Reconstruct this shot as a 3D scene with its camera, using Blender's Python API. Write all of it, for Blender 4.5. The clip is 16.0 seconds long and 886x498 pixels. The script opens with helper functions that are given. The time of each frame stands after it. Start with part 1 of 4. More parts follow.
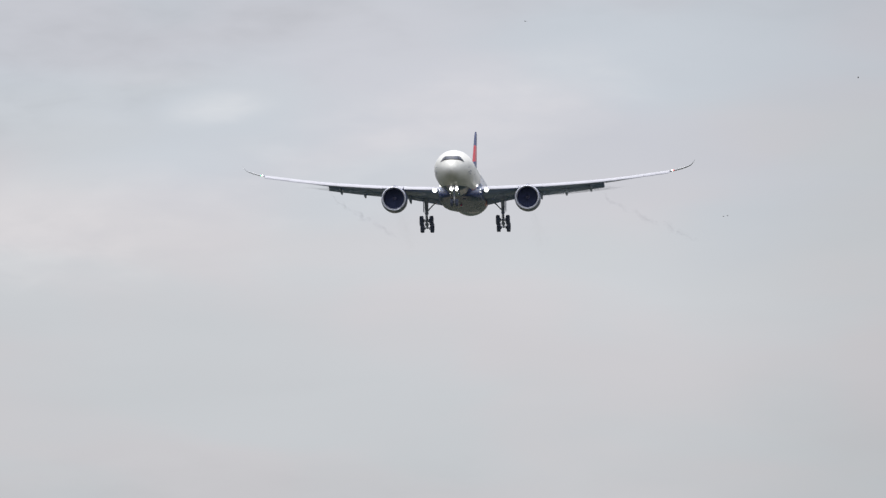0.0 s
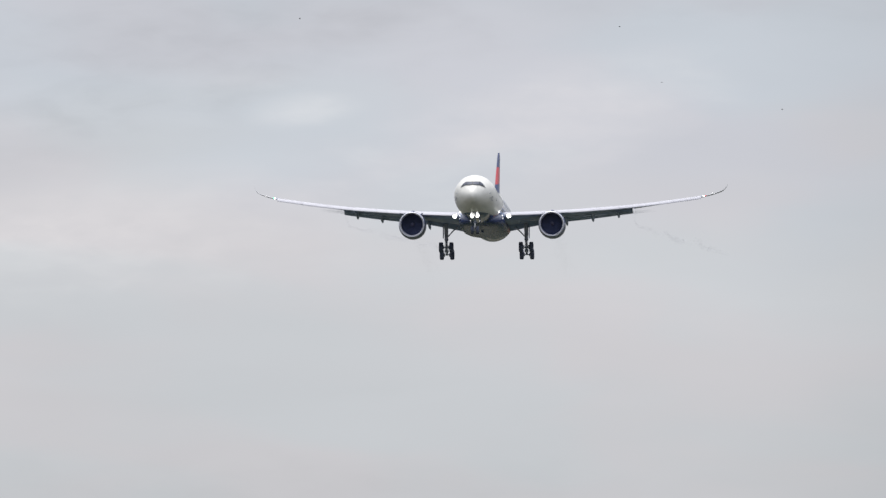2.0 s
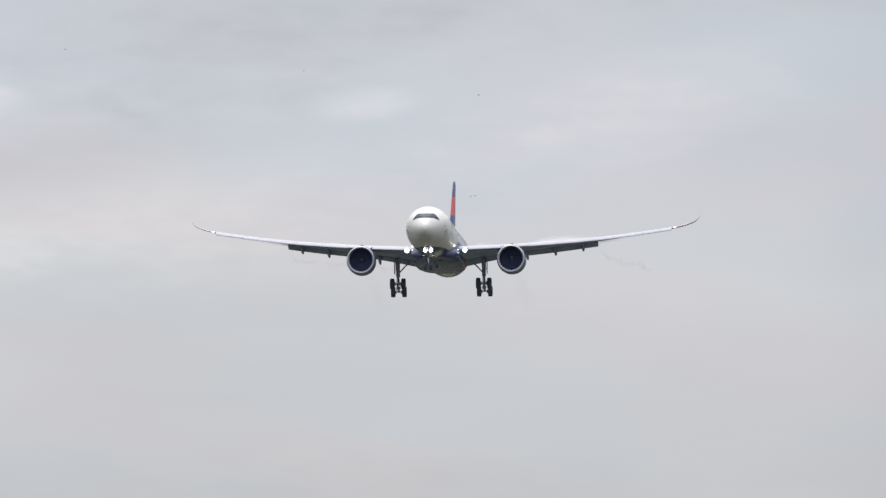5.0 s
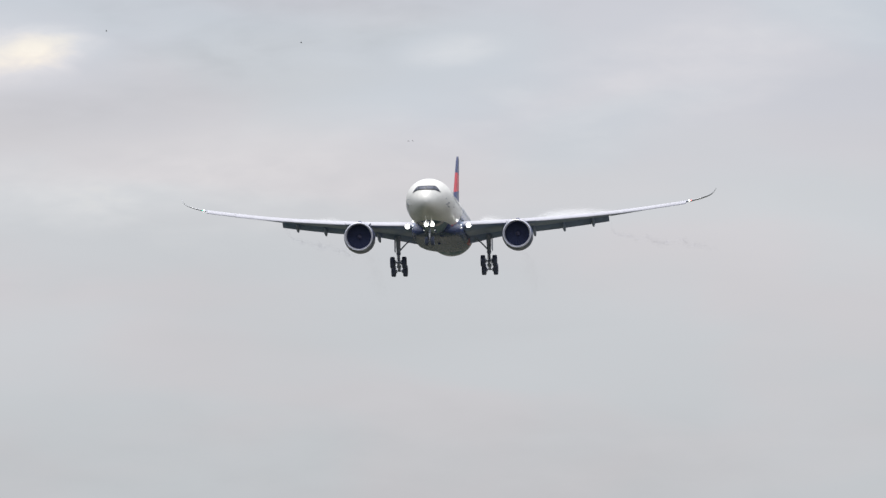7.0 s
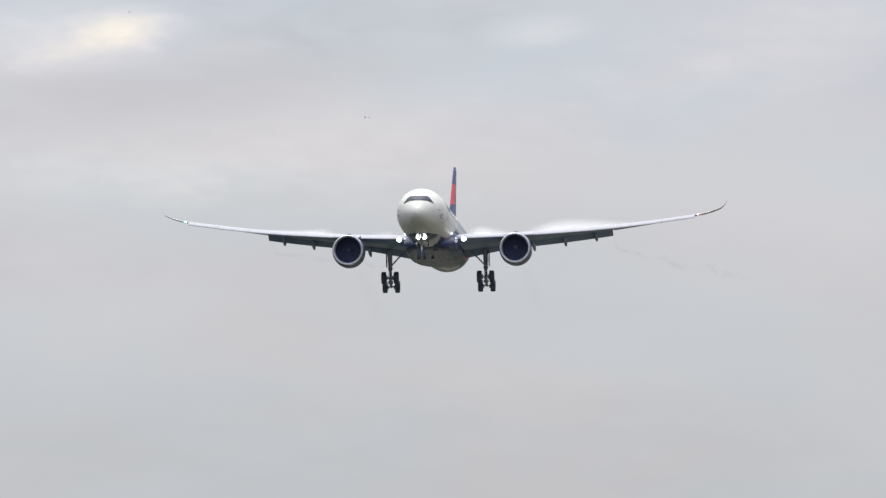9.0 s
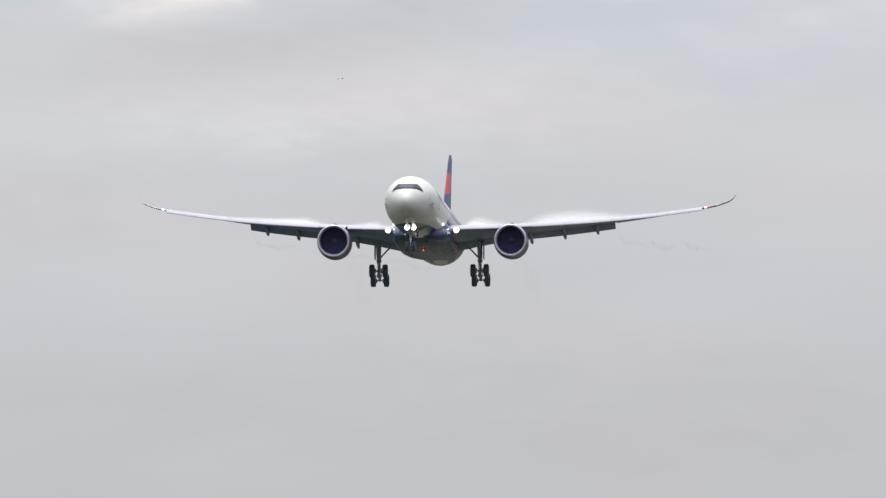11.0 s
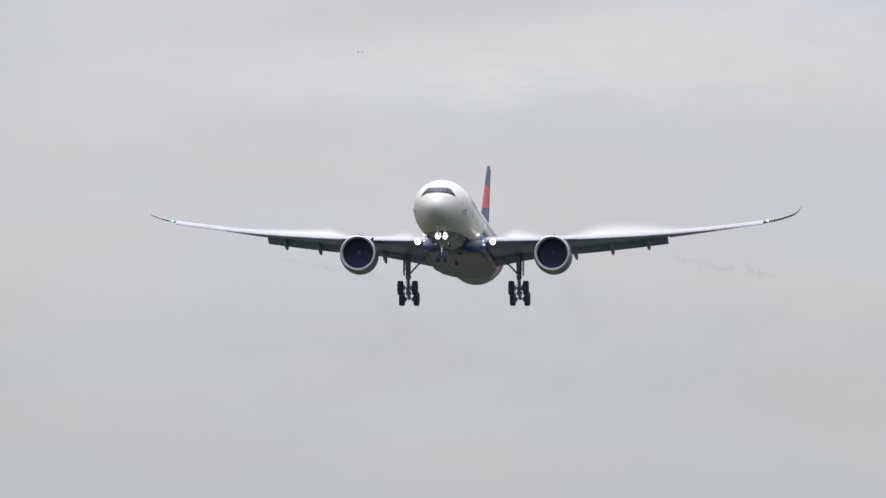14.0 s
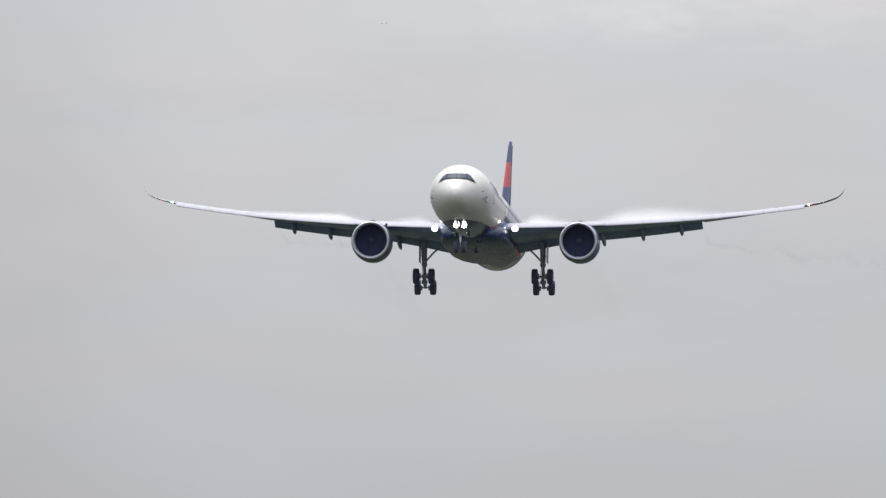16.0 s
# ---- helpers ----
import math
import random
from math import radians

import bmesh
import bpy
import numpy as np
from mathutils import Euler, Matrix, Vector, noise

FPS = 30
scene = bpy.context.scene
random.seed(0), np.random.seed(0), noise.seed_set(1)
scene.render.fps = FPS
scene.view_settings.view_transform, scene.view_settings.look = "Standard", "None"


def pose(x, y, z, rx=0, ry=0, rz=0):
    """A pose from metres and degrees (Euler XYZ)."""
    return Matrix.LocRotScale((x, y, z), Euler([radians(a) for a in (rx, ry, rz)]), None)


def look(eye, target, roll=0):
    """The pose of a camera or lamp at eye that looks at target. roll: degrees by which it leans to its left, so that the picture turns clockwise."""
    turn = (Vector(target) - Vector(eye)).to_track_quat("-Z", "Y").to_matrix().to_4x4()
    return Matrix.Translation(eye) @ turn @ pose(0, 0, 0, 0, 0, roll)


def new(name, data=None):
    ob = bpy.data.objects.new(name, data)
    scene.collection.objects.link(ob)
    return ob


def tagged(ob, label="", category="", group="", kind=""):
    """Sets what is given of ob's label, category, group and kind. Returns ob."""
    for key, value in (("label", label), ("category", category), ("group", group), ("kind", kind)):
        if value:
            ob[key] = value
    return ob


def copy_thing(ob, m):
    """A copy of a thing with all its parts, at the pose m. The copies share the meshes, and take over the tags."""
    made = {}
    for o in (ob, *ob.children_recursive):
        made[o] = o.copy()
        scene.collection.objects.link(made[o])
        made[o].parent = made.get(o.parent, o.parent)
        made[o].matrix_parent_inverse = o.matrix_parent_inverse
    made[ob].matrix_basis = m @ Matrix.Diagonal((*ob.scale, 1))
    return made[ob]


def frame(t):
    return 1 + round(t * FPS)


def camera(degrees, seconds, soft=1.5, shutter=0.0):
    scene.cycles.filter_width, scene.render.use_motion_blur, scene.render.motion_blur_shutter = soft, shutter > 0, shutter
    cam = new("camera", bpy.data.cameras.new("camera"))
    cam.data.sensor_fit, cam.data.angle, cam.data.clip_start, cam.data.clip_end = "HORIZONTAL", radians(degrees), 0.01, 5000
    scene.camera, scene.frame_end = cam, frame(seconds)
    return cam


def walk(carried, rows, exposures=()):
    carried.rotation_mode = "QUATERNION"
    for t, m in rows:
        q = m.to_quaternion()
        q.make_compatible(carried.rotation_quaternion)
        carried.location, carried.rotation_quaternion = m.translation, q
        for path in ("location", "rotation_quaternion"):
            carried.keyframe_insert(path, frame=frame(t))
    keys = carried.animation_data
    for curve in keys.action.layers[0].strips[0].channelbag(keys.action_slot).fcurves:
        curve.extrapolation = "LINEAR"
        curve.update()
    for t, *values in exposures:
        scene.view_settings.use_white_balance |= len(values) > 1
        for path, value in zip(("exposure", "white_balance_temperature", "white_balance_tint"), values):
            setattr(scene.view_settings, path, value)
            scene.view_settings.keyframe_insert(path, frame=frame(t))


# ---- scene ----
FOCAL = 37560.0   # lens: metres of distance over metres of width, times 1568
cam = camera(2.3917, 16.0, soft=1.4)
walk(cam, [
    (0, pose(0, 0, 1.7, 91.6888, 0, 3.8047)),
    (0.5, pose(0, 0, 1.7, 91.6864, 0, 3.8667)),
    (1, pose(0, 0, 1.7, 91.6890, 0, 3.9550)),
    (1.5, pose(0, 0, 1.7, 91.7006, 0, 4.0197)),
    (2, pose(0, 0, 1.7, 91.6943, 0, 4.0387)),
    (2.5, pose(0, 0, 1.7, 91.6919, 0, 4.0643)),
    (3, pose(0, 0, 1.7, 91.7017, 0, 4.0901)),
    (3.5, pose(0, 0, 1.7, 91.7019, 0, 4.0985)),
    (4, pose(0, 0, 1.7, 91.7058, 0, 4.1327)),
    (6.5, pose(0, 0, 1.7, 91.5746, 0, 4.3734)),
    (7, pose(0, 0, 1.7, 91.5341, 0, 4.4427)),
    (7.5, pose(0, 0, 1.7, 91.4982, 0, 4.4822)),
    (8, pose(0, 0, 1.7, 91.4766, 0, 4.5186)),
    (8.5, pose(0, 0, 1.7, 91.4708, 0, 4.5717)),
    (9, pose(0, 0, 1.7, 91.4811, 0, 4.6766)),
    (11.5, pose(0, 0, 1.7, 91.3296, 0, 4.9994)),
    (12, pose(0, 0, 1.7, 91.3178, 0, 5.0931)),
    (12.5, pose(0, 0, 1.7, 91.3046, 0, 5.2113)),
    (13, pose(0, 0, 1.7, 91.2780, 0, 5.3177)),
    (13.5, pose(0, 0, 1.7, 91.2460, 0, 5.4229)),
    (14, pose(0, 0, 1.7, 91.2173, 0, 5.5118)),
    (14.5, pose(0, 0, 1.7, 91.1822, 0, 5.5898)),
    (15, pose(0, 0, 1.7, 91.1368, 0, 5.6717)),
    (15.5, pose(0, 0, 1.7, 91.0883, 0, 5.7993)),
    (16, pose(0, 0, 1.7, 91.0412, 0, 5.9471)),
])


# ---- world, sun ----
def node(tree, kind, inputs=(), **props):
    n = tree.nodes.new(kind)
    if "operation" in props:
        n.operation = props["operation"]
    if "use_clamp" in props:
        n.use_clamp = props["use_clamp"]
    if "vector_type" in props:
        n.vector_type = props["vector_type"]
    if "interpolation_type" in props:
        n.interpolation_type = props["interpolation_type"]
    if "blend_type" in props:
        n.data_type, n.blend_type = "RGBA", props["blend_type"]
    for key, value in inputs:
        if isinstance(value, bpy.types.NodeSocket):
            tree.links.new(value, n.inputs[key])
        else:
            n.inputs[key].default_value = value
    return n


def maths(tree, op, a, b=0.0, c=0.0, clamp=False):
    return node(tree, "ShaderNodeMath", ((0, a), (1, b), (2, c)), operation=op, use_clamp=clamp).outputs[0]


def mixed(tree, fac, a, b, blend="MIX"):
    n = node(tree, "ShaderNodeMix", (), blend_type=blend)
    for i, value in ((0, fac), (6, a), (7, b)):
        if isinstance(value, bpy.types.NodeSocket):
            tree.links.new(value, n.inputs[i])
        else:
            n.inputs[i].default_value = value
    return n.outputs[2]


SUN_UP, SUN_ROUND = 70, -20   # degrees up, and round from the view to the right


def sky_world():
    """An overcast sky: stretched soft cloud sheets over a clear sky's gradient, brighter towards the zenith."""
    w = bpy.data.worlds.new("overcast_sky")
    scene.world = w
    w.use_nodes = True
    t = w.node_tree
    t.nodes.clear()
    clear = node(t, "ShaderNodeTexSky")
    clear.sky_type, clear.sun_disc, clear.sun_elevation, clear.sun_rotation = "NISHITA", False, radians(SUN_UP), radians(SUN_ROUND)
    way = node(t, "ShaderNodeTexCoord").outputs["Generated"]
    xyz = node(t, "ShaderNodeSeparateXYZ", ((0, way),)).outputs
    ahead = maths(t, "MAXIMUM", xyz[1], 0.05)
    u = maths(t, "MULTIPLY", maths(t, "DIVIDE", xyz[0], ahead), FOCAL)
    v = maths(t, "MULTIPLY", maths(t, "DIVIDE", xyz[2], ahead), FOCAL)
    uv = node(t, "ShaderNodeCombineXYZ", ((0, u), (1, v), (2, 0.0))).outputs[0]

    def sheets(w_, h_, turn, detail, shift):
        m = node(t, "ShaderNodeMapping", ((0, uv), (1, (shift, shift * 0.7, 0)), (2, (0, 0, radians(turn))), (3, (1 / w_, 1 / h_, 1))), vector_type="POINT")
        return node(t, "ShaderNodeTexNoise", ((0, m.outputs[0]), ("Scale", 1.0), ("Detail", detail), ("Roughness", 0.5), ("Distortion", 0.35))).outputs[0]

    broad = sheets(900, 330, -7, 3.0, 3.1)
    layer = sheets(700, 120, -5, 4.0, 7.7)
    warm = sheets(1100, 260, -4, 2.0, 12.3)
    fine = sheets(160, 60, -8, 5.0, 1.9)
    wisp = sheets(75, 30, -12, 5.0, 5.3)

    # single brighter or greyer cloud sheets: middle, half sizes, tilt, strength
    puffs = (
        (-2905, 1362, 90, 30, 6, 0.10), (-2470, 1335, 300, 90, 16, 0.07), (-3630, 1365, 95, 40, 3, 0.22), (-3760, 1352, 190, 58, 2, 0.13),
        (-3630, 1112, 420, 62, 1, 0.07), (-3250, 1160, 460, 130, 3, 0.06), (-3720, 1310, 230, 28, 0, 0.06), (-3100, 1480, 420, 110, 8, -0.09),
        (-2250, 1620, 500, 120, 3, -0.05), (-3450, 1275, 420, 75, 6, -0.07), (-4150, 960, 480, 60, 0, -0.04), (-2950, 620, 620, 110, 0, -0.035),
    )
    puff_sum = None
    warp = maths(t, "MULTIPLY_ADD", fine, 1.6, -0.8)
    for a, b, ra, rb, turn, power in puffs:
        m = node(t, "ShaderNodeMapping", ((0, uv), (1, (a, b, 0)), (2, (0, 0, radians(turn))), (3, (ra, rb, 1))), vector_type="TEXTURE")
        d = node(t, "ShaderNodeVectorMath", ((0, m.outputs[0]),), operation="LENGTH").outputs["Value"]
        d = maths(t, "ADD", d, warp)
        s = node(t, "ShaderNodeMapRange", ((0, d), (1, 0.0), (2, 1.5), (3, power), (4, 0.0)), interpolation_type="SMOOTHSTEP").outputs[0]
        s = maths(t, "MULTIPLY", s, maths(t, "MULTIPLY_ADD", wisp, 1.3, 0.35))
        puff_sum = s if puff_sum is None else maths(t, "ADD", puff_sum, s)

    # bluish where the cloud is high and thin, faintly pink in the middle layers, grey low down
    lift = maths(t, "MULTIPLY_ADD", warm, -700.0, 350.0)
    high = node(t, "ShaderNodeMapRange", ((0, maths(t, "ADD", v, lift)), (1, 1120.0), (2, 1440.0)), interpolation_type="SMOOTHSTEP").outputs[0]
    tone = mixed(t, high, (0.600, 0.606, 0.637, 1), (0.566, 0.592, 0.649, 1))
    low = node(t, "ShaderNodeMapRange", ((0, maths(t, "MULTIPLY_ADD", lift, 0.5, v)), (1, 450.0), (2, 1080.0)), interpolation_type="SMOOTHSTEP").outputs[0]
    tone = mixed(t, low, (0.550, 0.563, 0.590, 1), tone)
    tone = mixed(t, maths(t, "MULTIPLY", puff_sum, 4.0, clamp=True), tone, (0.635, 0.622, 0.632, 1))
    tone = mixed(t, maths(t, "MULTIPLY_ADD", puff_sum, 5.0, -0.55, clamp=True), tone, (0.665, 0.632, 0.575, 1))
    # wide patches of faintly pink and faintly green-blue cloud
    hue = node(t, "ShaderNodeMapRange", ((0, sheets(620, 210, -6, 2.0, 21.7)), (1, 0.36), (2, 0.64)), interpolation_type="SMOOTHSTEP").outputs[0]
    tone = mixed(t, 1.0, tone, mixed(t, hue, (0.980, 1.004, 1.008, 1), (1.020, 0.996, 0.995, 1)), "MULTIPLY")
    gain = maths(t, "ADD", maths(t, "MULTIPLY_ADD", broad, 0.12, 0.89), maths(t, "MULTIPLY_ADD", layer, 0.05, -0.025))
    gain = maths(t, "ADD", gain, maths(t, "MULTIPLY_ADD", fine, 0.018, -0.009))
    gain = maths(t, "ADD", gain, puff_sum)
    # greyer far out to either side, low down and high up: lens falloff put into the sky
    for along, near, far, most in ((u, -2200.0, -1650.0, 0.90), (u, -4250.0, -4800.0, 0.90), (v, 520.0, 200.0, 0.92), (v, 1400.0, 1640.0, 0.93)):
        gain = maths(t, "MULTIPLY", gain, node(t, "ShaderNodeMapRange", ((0, along), (1, near), (2, far), (3, 1.0), (4, most)), interpolation_type="SMOOTHSTEP").outputs[0])
    # an overcast sky is brighter overhead; below the horizon the ground hides it
    up = maths(t, "MAXIMUM", xyz[2], 0.0)
    gain = maths(t, "MULTIPLY", gain, maths(t, "MULTIPLY_ADD", up, 2.5, 1.04))
    # the veiled sun stands ahead, so the cloud is brighter on that side
    gain = maths(t, "MULTIPLY", gain, maths(t, "MULTIPLY_ADD", xyz[1], 0.22, 0.78))
    cloud = mixed(t, 1.0, tone, node(t, "ShaderNodeCombineColor", ((0, gain), (1, gain), (2, gain))).outputs[0], "MULTIPLY")
    blue = node(t, "ShaderNodeBackground", ((0, clear.outputs[0]), (1, 0.06)))
    grey = node(t, "ShaderNodeBackground", ((0, cloud), (1, 1.0)))
    both = node(t, "ShaderNodeMixShader", ((0, 0.94), (1, blue.outputs[0]), (2, grey.outputs[0])))
    out = node(t, "ShaderNodeOutputWorld")
    t.links.new(both.outputs[0], out.inputs[0])


sky_world()
sun = new("sun", bpy.data.lights.new("sun", "SUN"))
sun.data.energy, sun.data.angle, sun.data.color = 2.6, radians(30), (1.0, 0.96, 0.9)
sun.matrix_basis = look((0, 0, 0), (-math.sin(radians(SUN_ROUND)), -math.cos(radians(SUN_ROUND)), -math.tan(radians(SUN_UP))))


# ---- materials ----
def material(name, colour, rough, metal=0.0, coat=0.0, grime=0.12, grain=1.2, bump=0.0, emit=0.0, spec=0.5):
    """A painted or bare surface with soft stains at one scale, fine grain at another."""
    m = bpy.data.materials.new(name)
    m.use_nodes = True
    t = m.node_tree
    b = t.nodes["Principled BSDF"]
    pos = node(t, "ShaderNodeTexCoord").outputs["Object"]
    big = node(t, "ShaderNodeTexNoise", ((0, pos), ("Scale", grain), ("Detail", 6.0), ("Roughness", 0.6))).outputs[0]
    small = node(t, "ShaderNodeTexNoise", ((0, pos), ("Scale", grain * 14), ("Detail", 3.0))).outputs[0]
    dirt = maths(t, "MULTIPLY", node(t, "ShaderNodeMapRange", ((0, big), (1, 0.42), (2, 0.72))).outputs[0], grime * 1.6, clamp=True)
    dirt = maths(t, "ADD", dirt, maths(t, "MULTIPLY", small, grime * 0.25), clamp=True)
    base = (*colour, 1)
    c = mixed(t, dirt, base, (colour[0] * 0.45 + 0.01, colour[1] * 0.43 + 0.01, colour[2] * 0.4 + 0.01, 1))
    t.links.new(c, b.inputs["Base Color"])
    t.links.new(maths(t, "MULTIPLY_ADD", big, 0.22, rough - 0.1, clamp=True), b.inputs["Roughness"])
    b.inputs["Metallic"].default_value = metal
    b.inputs["Specular IOR Level"].default_value = spec
    b.inputs["Coat Weight"].default_value = coat
    b.inputs["Coat Roughness"].default_value = 0.12
    if bump:
        n = node(t, "ShaderNodeBump", (("Strength", bump), ("Distance", 0.01), ("Height", small)))
        t.links.new(n.outputs[0], b.inputs["Normal"])
    if emit:
        b.inputs["Emission Color"].default_value = (*colour, 1)
        b.inputs["Emission Strength"].default_value = emit
    return m


NAVY, RED, WHITE = (0.034, 0.053, 0.165), (0.57, 0.04, 0.06), (0.84, 0.825, 0.785)


def livery(name, zones, rough=0.32, coat=0.1, glossy=None):
    """Paint in areas. zones: (colour, function of tree, x, y, z giving 0 or 1), laid over white in turn."""
    m = bpy.data.materials.new(name)
    m.use_nodes = True
    t = m.node_tree
    b = t.nodes["Principled BSDF"]
    pos = node(t, "ShaderNodeTexCoord").outputs["Object"]
    xyz = node(t, "ShaderNodeSeparateXYZ", ((0, pos),)).outputs
    c = (*WHITE, 1)
    for colour, where in zones:
        c = mixed(t, where(t, *xyz[:3]), c, (*colour, 1))
    streak = node(t, "ShaderNodeMapping", ((0, pos), (3, (1.0, 0.22, 1.0))))
    big = node(t, "ShaderNodeTexNoise", ((0, streak.outputs[0]), ("Scale", 1.1), ("Detail", 7.0), ("Roughness", 0.6))).outputs[0]
    dirt = node(t, "ShaderNodeMapRange", ((0, big), (1, 0.45), (2, 0.8), (3, 0.0), (4, 0.2))).outputs[0]
    c = mixed(t, dirt, c, (0.2, 0.19, 0.17, 1))
    # seams between the skin panels
    seam = maths(t, "LESS_THAN", maths(t, "ABSOLUTE", maths(t, "SUBTRACT", maths(t, "FRACT", maths(t, "MULTIPLY", xyz[1], 0.31)), 0.5)), 0.004)
    c = mixed(t, maths(t, "MULTIPLY", seam, 0.35), c, (0.1, 0.1, 0.1, 1))
    t.links.new(c, b.inputs["Base Color"])
    matt = maths(t, "MULTIPLY_ADD", big, 0.2, rough)
    if glossy:
        # the dark paint is newer and smoother
        matt = maths(t, "MULTIPLY", matt, maths(t, "MULTIPLY_ADD", glossy(t, *xyz[:3]), -0.82, 1.0))
    t.links.new(matt, b.inputs["Roughness"])
    b.inputs["Coat Weight"].default_value = coat
    b.inputs["Coat Roughness"].default_value = 0.12
    return m


def sweep(t, y, start):
    """The height of the paint line: level ahead, rising along the flank from the wing root to the tail."""
    back = maths(t, "MAXIMUM", maths(t, "ADD", y, 13.5), 0.0)
    return maths(t, "ADD", maths(t, "MULTIPLY_ADD", maths(t, "MINIMUM", y, -13.5), 0.035, start), maths(t, "MULTIPLY", back, 0.31))


def below_line(t, x, y, z):
    line = sweep(t, y, -1.46)
    return maths(t, "LESS_THAN", z, line)


def red_line(t, x, y, z):
    """A thin line ahead that widens downward towards the tail."""
    line = sweep(t, y, -1.36)
    deep = maths(t, "MULTIPLY_ADD", maths(t, "MAXIMUM", maths(t, "SUBTRACT", y, 4.0), 0.0), 0.02, 0.2)
    under = maths(t, "SUBTRACT", line, z)
    inside = maths(t, "MULTIPLY", maths(t, "GREATER_THAN", under, 0.0), maths(t, "LESS_THAN", under, deep))
    return maths(t, "MULTIPLY", inside, maths(t, "MULTIPLY", maths(t, "GREATER_THAN", y, -15.0), maths(t, "LESS_THAN", y, -10.5)))


def belly_all(t, x, y, z):
    return 1.0


def belly_red(t, x, y, z):
    """A red band low on the fairing's flanks, aft of the wheel bays."""
    wide = maths(t, "GREATER_THAN", maths(t, "ABSOLUTE", x), 2.9)
    low = maths(t, "MULTIPLY", maths(t, "LESS_THAN", z, -2.25), maths(t, "GREATER_THAN", z, -2.95))
    return maths(t, "MULTIPLY", maths(t, "MULTIPLY", wide, low), maths(t, "GREATER_THAN", y, -1.0))


def tail_blue(t, x, y, z):
    return maths(t, "GREATER_THAN", maths(t, "MULTIPLY_ADD", z, 0.9, y), 19.5)


def fin_blue(t, x, y, z):
    return 1.0


def fin_red(t, x, y, z):
    back = maths(t, "GREATER_THAN", maths(t, "MULTIPLY_ADD", z, -0.95, y), 13.6 - 0.95 * 3.0 + 2.3)
    top = maths(t, "LESS_THAN", z, 8.2)
    low = maths(t, "GREATER_THAN", maths(t, "MULTIPLY_ADD", y, -0.12, z), 2.8)
    return maths(t, "MULTIPLY", back, maths(t, "MULTIPLY", top, low))


PAINT = livery("fuselage_paint", ((NAVY, below_line), (NAVY, tail_blue), (RED, red_line)), glossy=below_line)
FIN_PAINT = livery("fin_paint", ((NAVY, fin_blue), (RED, fin_red)), 0.3)
# wing and flap greys carry the blue of distance haze in their colour
HAZED_WING_GREY = material("wing_grey_paint", (0.29, 0.36, 0.54), 0.42, coat=0.2, grime=0.25)
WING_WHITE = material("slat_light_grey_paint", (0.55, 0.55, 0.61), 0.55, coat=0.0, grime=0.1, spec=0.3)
TIP_GREY = material("winglet_grey_paint", (0.46, 0.47, 0.51), 0.4, coat=0.2, grime=0.15)
HAZED_FLAP_GREY = material("hazed_flap_grey_paint", (0.26, 0.33, 0.51), 0.45, grime=0.3)
FAIRING = material("fairing_grey_paint", (0.28, 0.34, 0.50), 0.4, grime=0.3)
BELLY = livery("belly_paint", (((0.032, 0.052, 0.15), belly_all), (RED, belly_red)), 0.16, 0.0)
NACELLE = material("nacelle_paint", (0.095, 0.115, 0.22), 0.35, coat=0.3, grime=0.2)
LIP = material("polished_lip", (0.72, 0.72, 0.80), 0.45, metal=0.3, grime=0.05)
DARK = material("engine_dark", (0.085, 0.102, 0.20), 0.5, grime=0.2)
BLADE = material("fan_blade_dark", (0.080, 0.096, 0.19), 0.7, metal=0.0, spec=0.15, grime=0.1)
SPINNER = material("spinner_grey", (0.16, 0.16, 0.25), 0.6, grime=0.05)
NOZZLE = material("nozzle_metal", (0.22, 0.19, 0.17), 0.45, metal=0.9, grime=0.3)
STEEL = material("gear_steel_paint", (0.40, 0.44, 0.55), 0.4, grime=0.35, grain=6)
CHROME = material("chrome_piston", (0.7, 0.7, 0.7), 0.15, metal=1.0, grime=0.1)
RUBBER = material("tyre_rubber", (0.10, 0.118, 0.185), 0.7, grime=0.3, grain=8, bump=0.2)
RIM = material("wheel_rim", (0.28, 0.28, 0.29), 0.4, metal=0.5, grime=0.3, grain=8)
GLASS = material("cockpit_glass", (0.085, 0.098, 0.14), 0.5, grime=0.04, spec=0.25)
CABIN_GLASS = material("cabin_glass", (0.22, 0.23, 0.25), 0.3, grime=0.1)
MASK = material("black_window_mask", (0.02, 0.021, 0.024), 0.5, grime=0.05, spec=0.25)
PLATE = material("bare_metal_plate", (0.64, 0.63, 0.63), 0.45, grime=0.15)
SEAM = material("door_seam", (0.09, 0.1, 0.12), 0.5, grime=0.1)
LAMP = material("lamp_glow", (1.0, 0.99, 0.92), 0.3, grime=0.0, emit=4.5)
SMALL_LAMP = material("small_lamp_glow", (1.0, 0.99, 0.94), 0.3, grime=0.0, emit=2.0)
RED_LAMP = material("red_lamp_glow", (1.0, 0.03, 0.02), 0.3, grime=0.0, emit=3.5)
BEACON_LAMP = material("beacon_glow", (1.0, 0.08, 0.06), 0.3, grime=0.0, emit=8.0)
GREEN_LAMP = material("green_lamp_glow", (0.02, 1.0, 0.45), 0.3, grime=0.0, emit=2.5)
FEATHER = material("dark_feathers", (0.02, 0.02, 0.022), 0.7, grime=0.2, grain=20)
NAVY_MARK = material("navy_marking", NAVY, 0.3, grime=0.05)


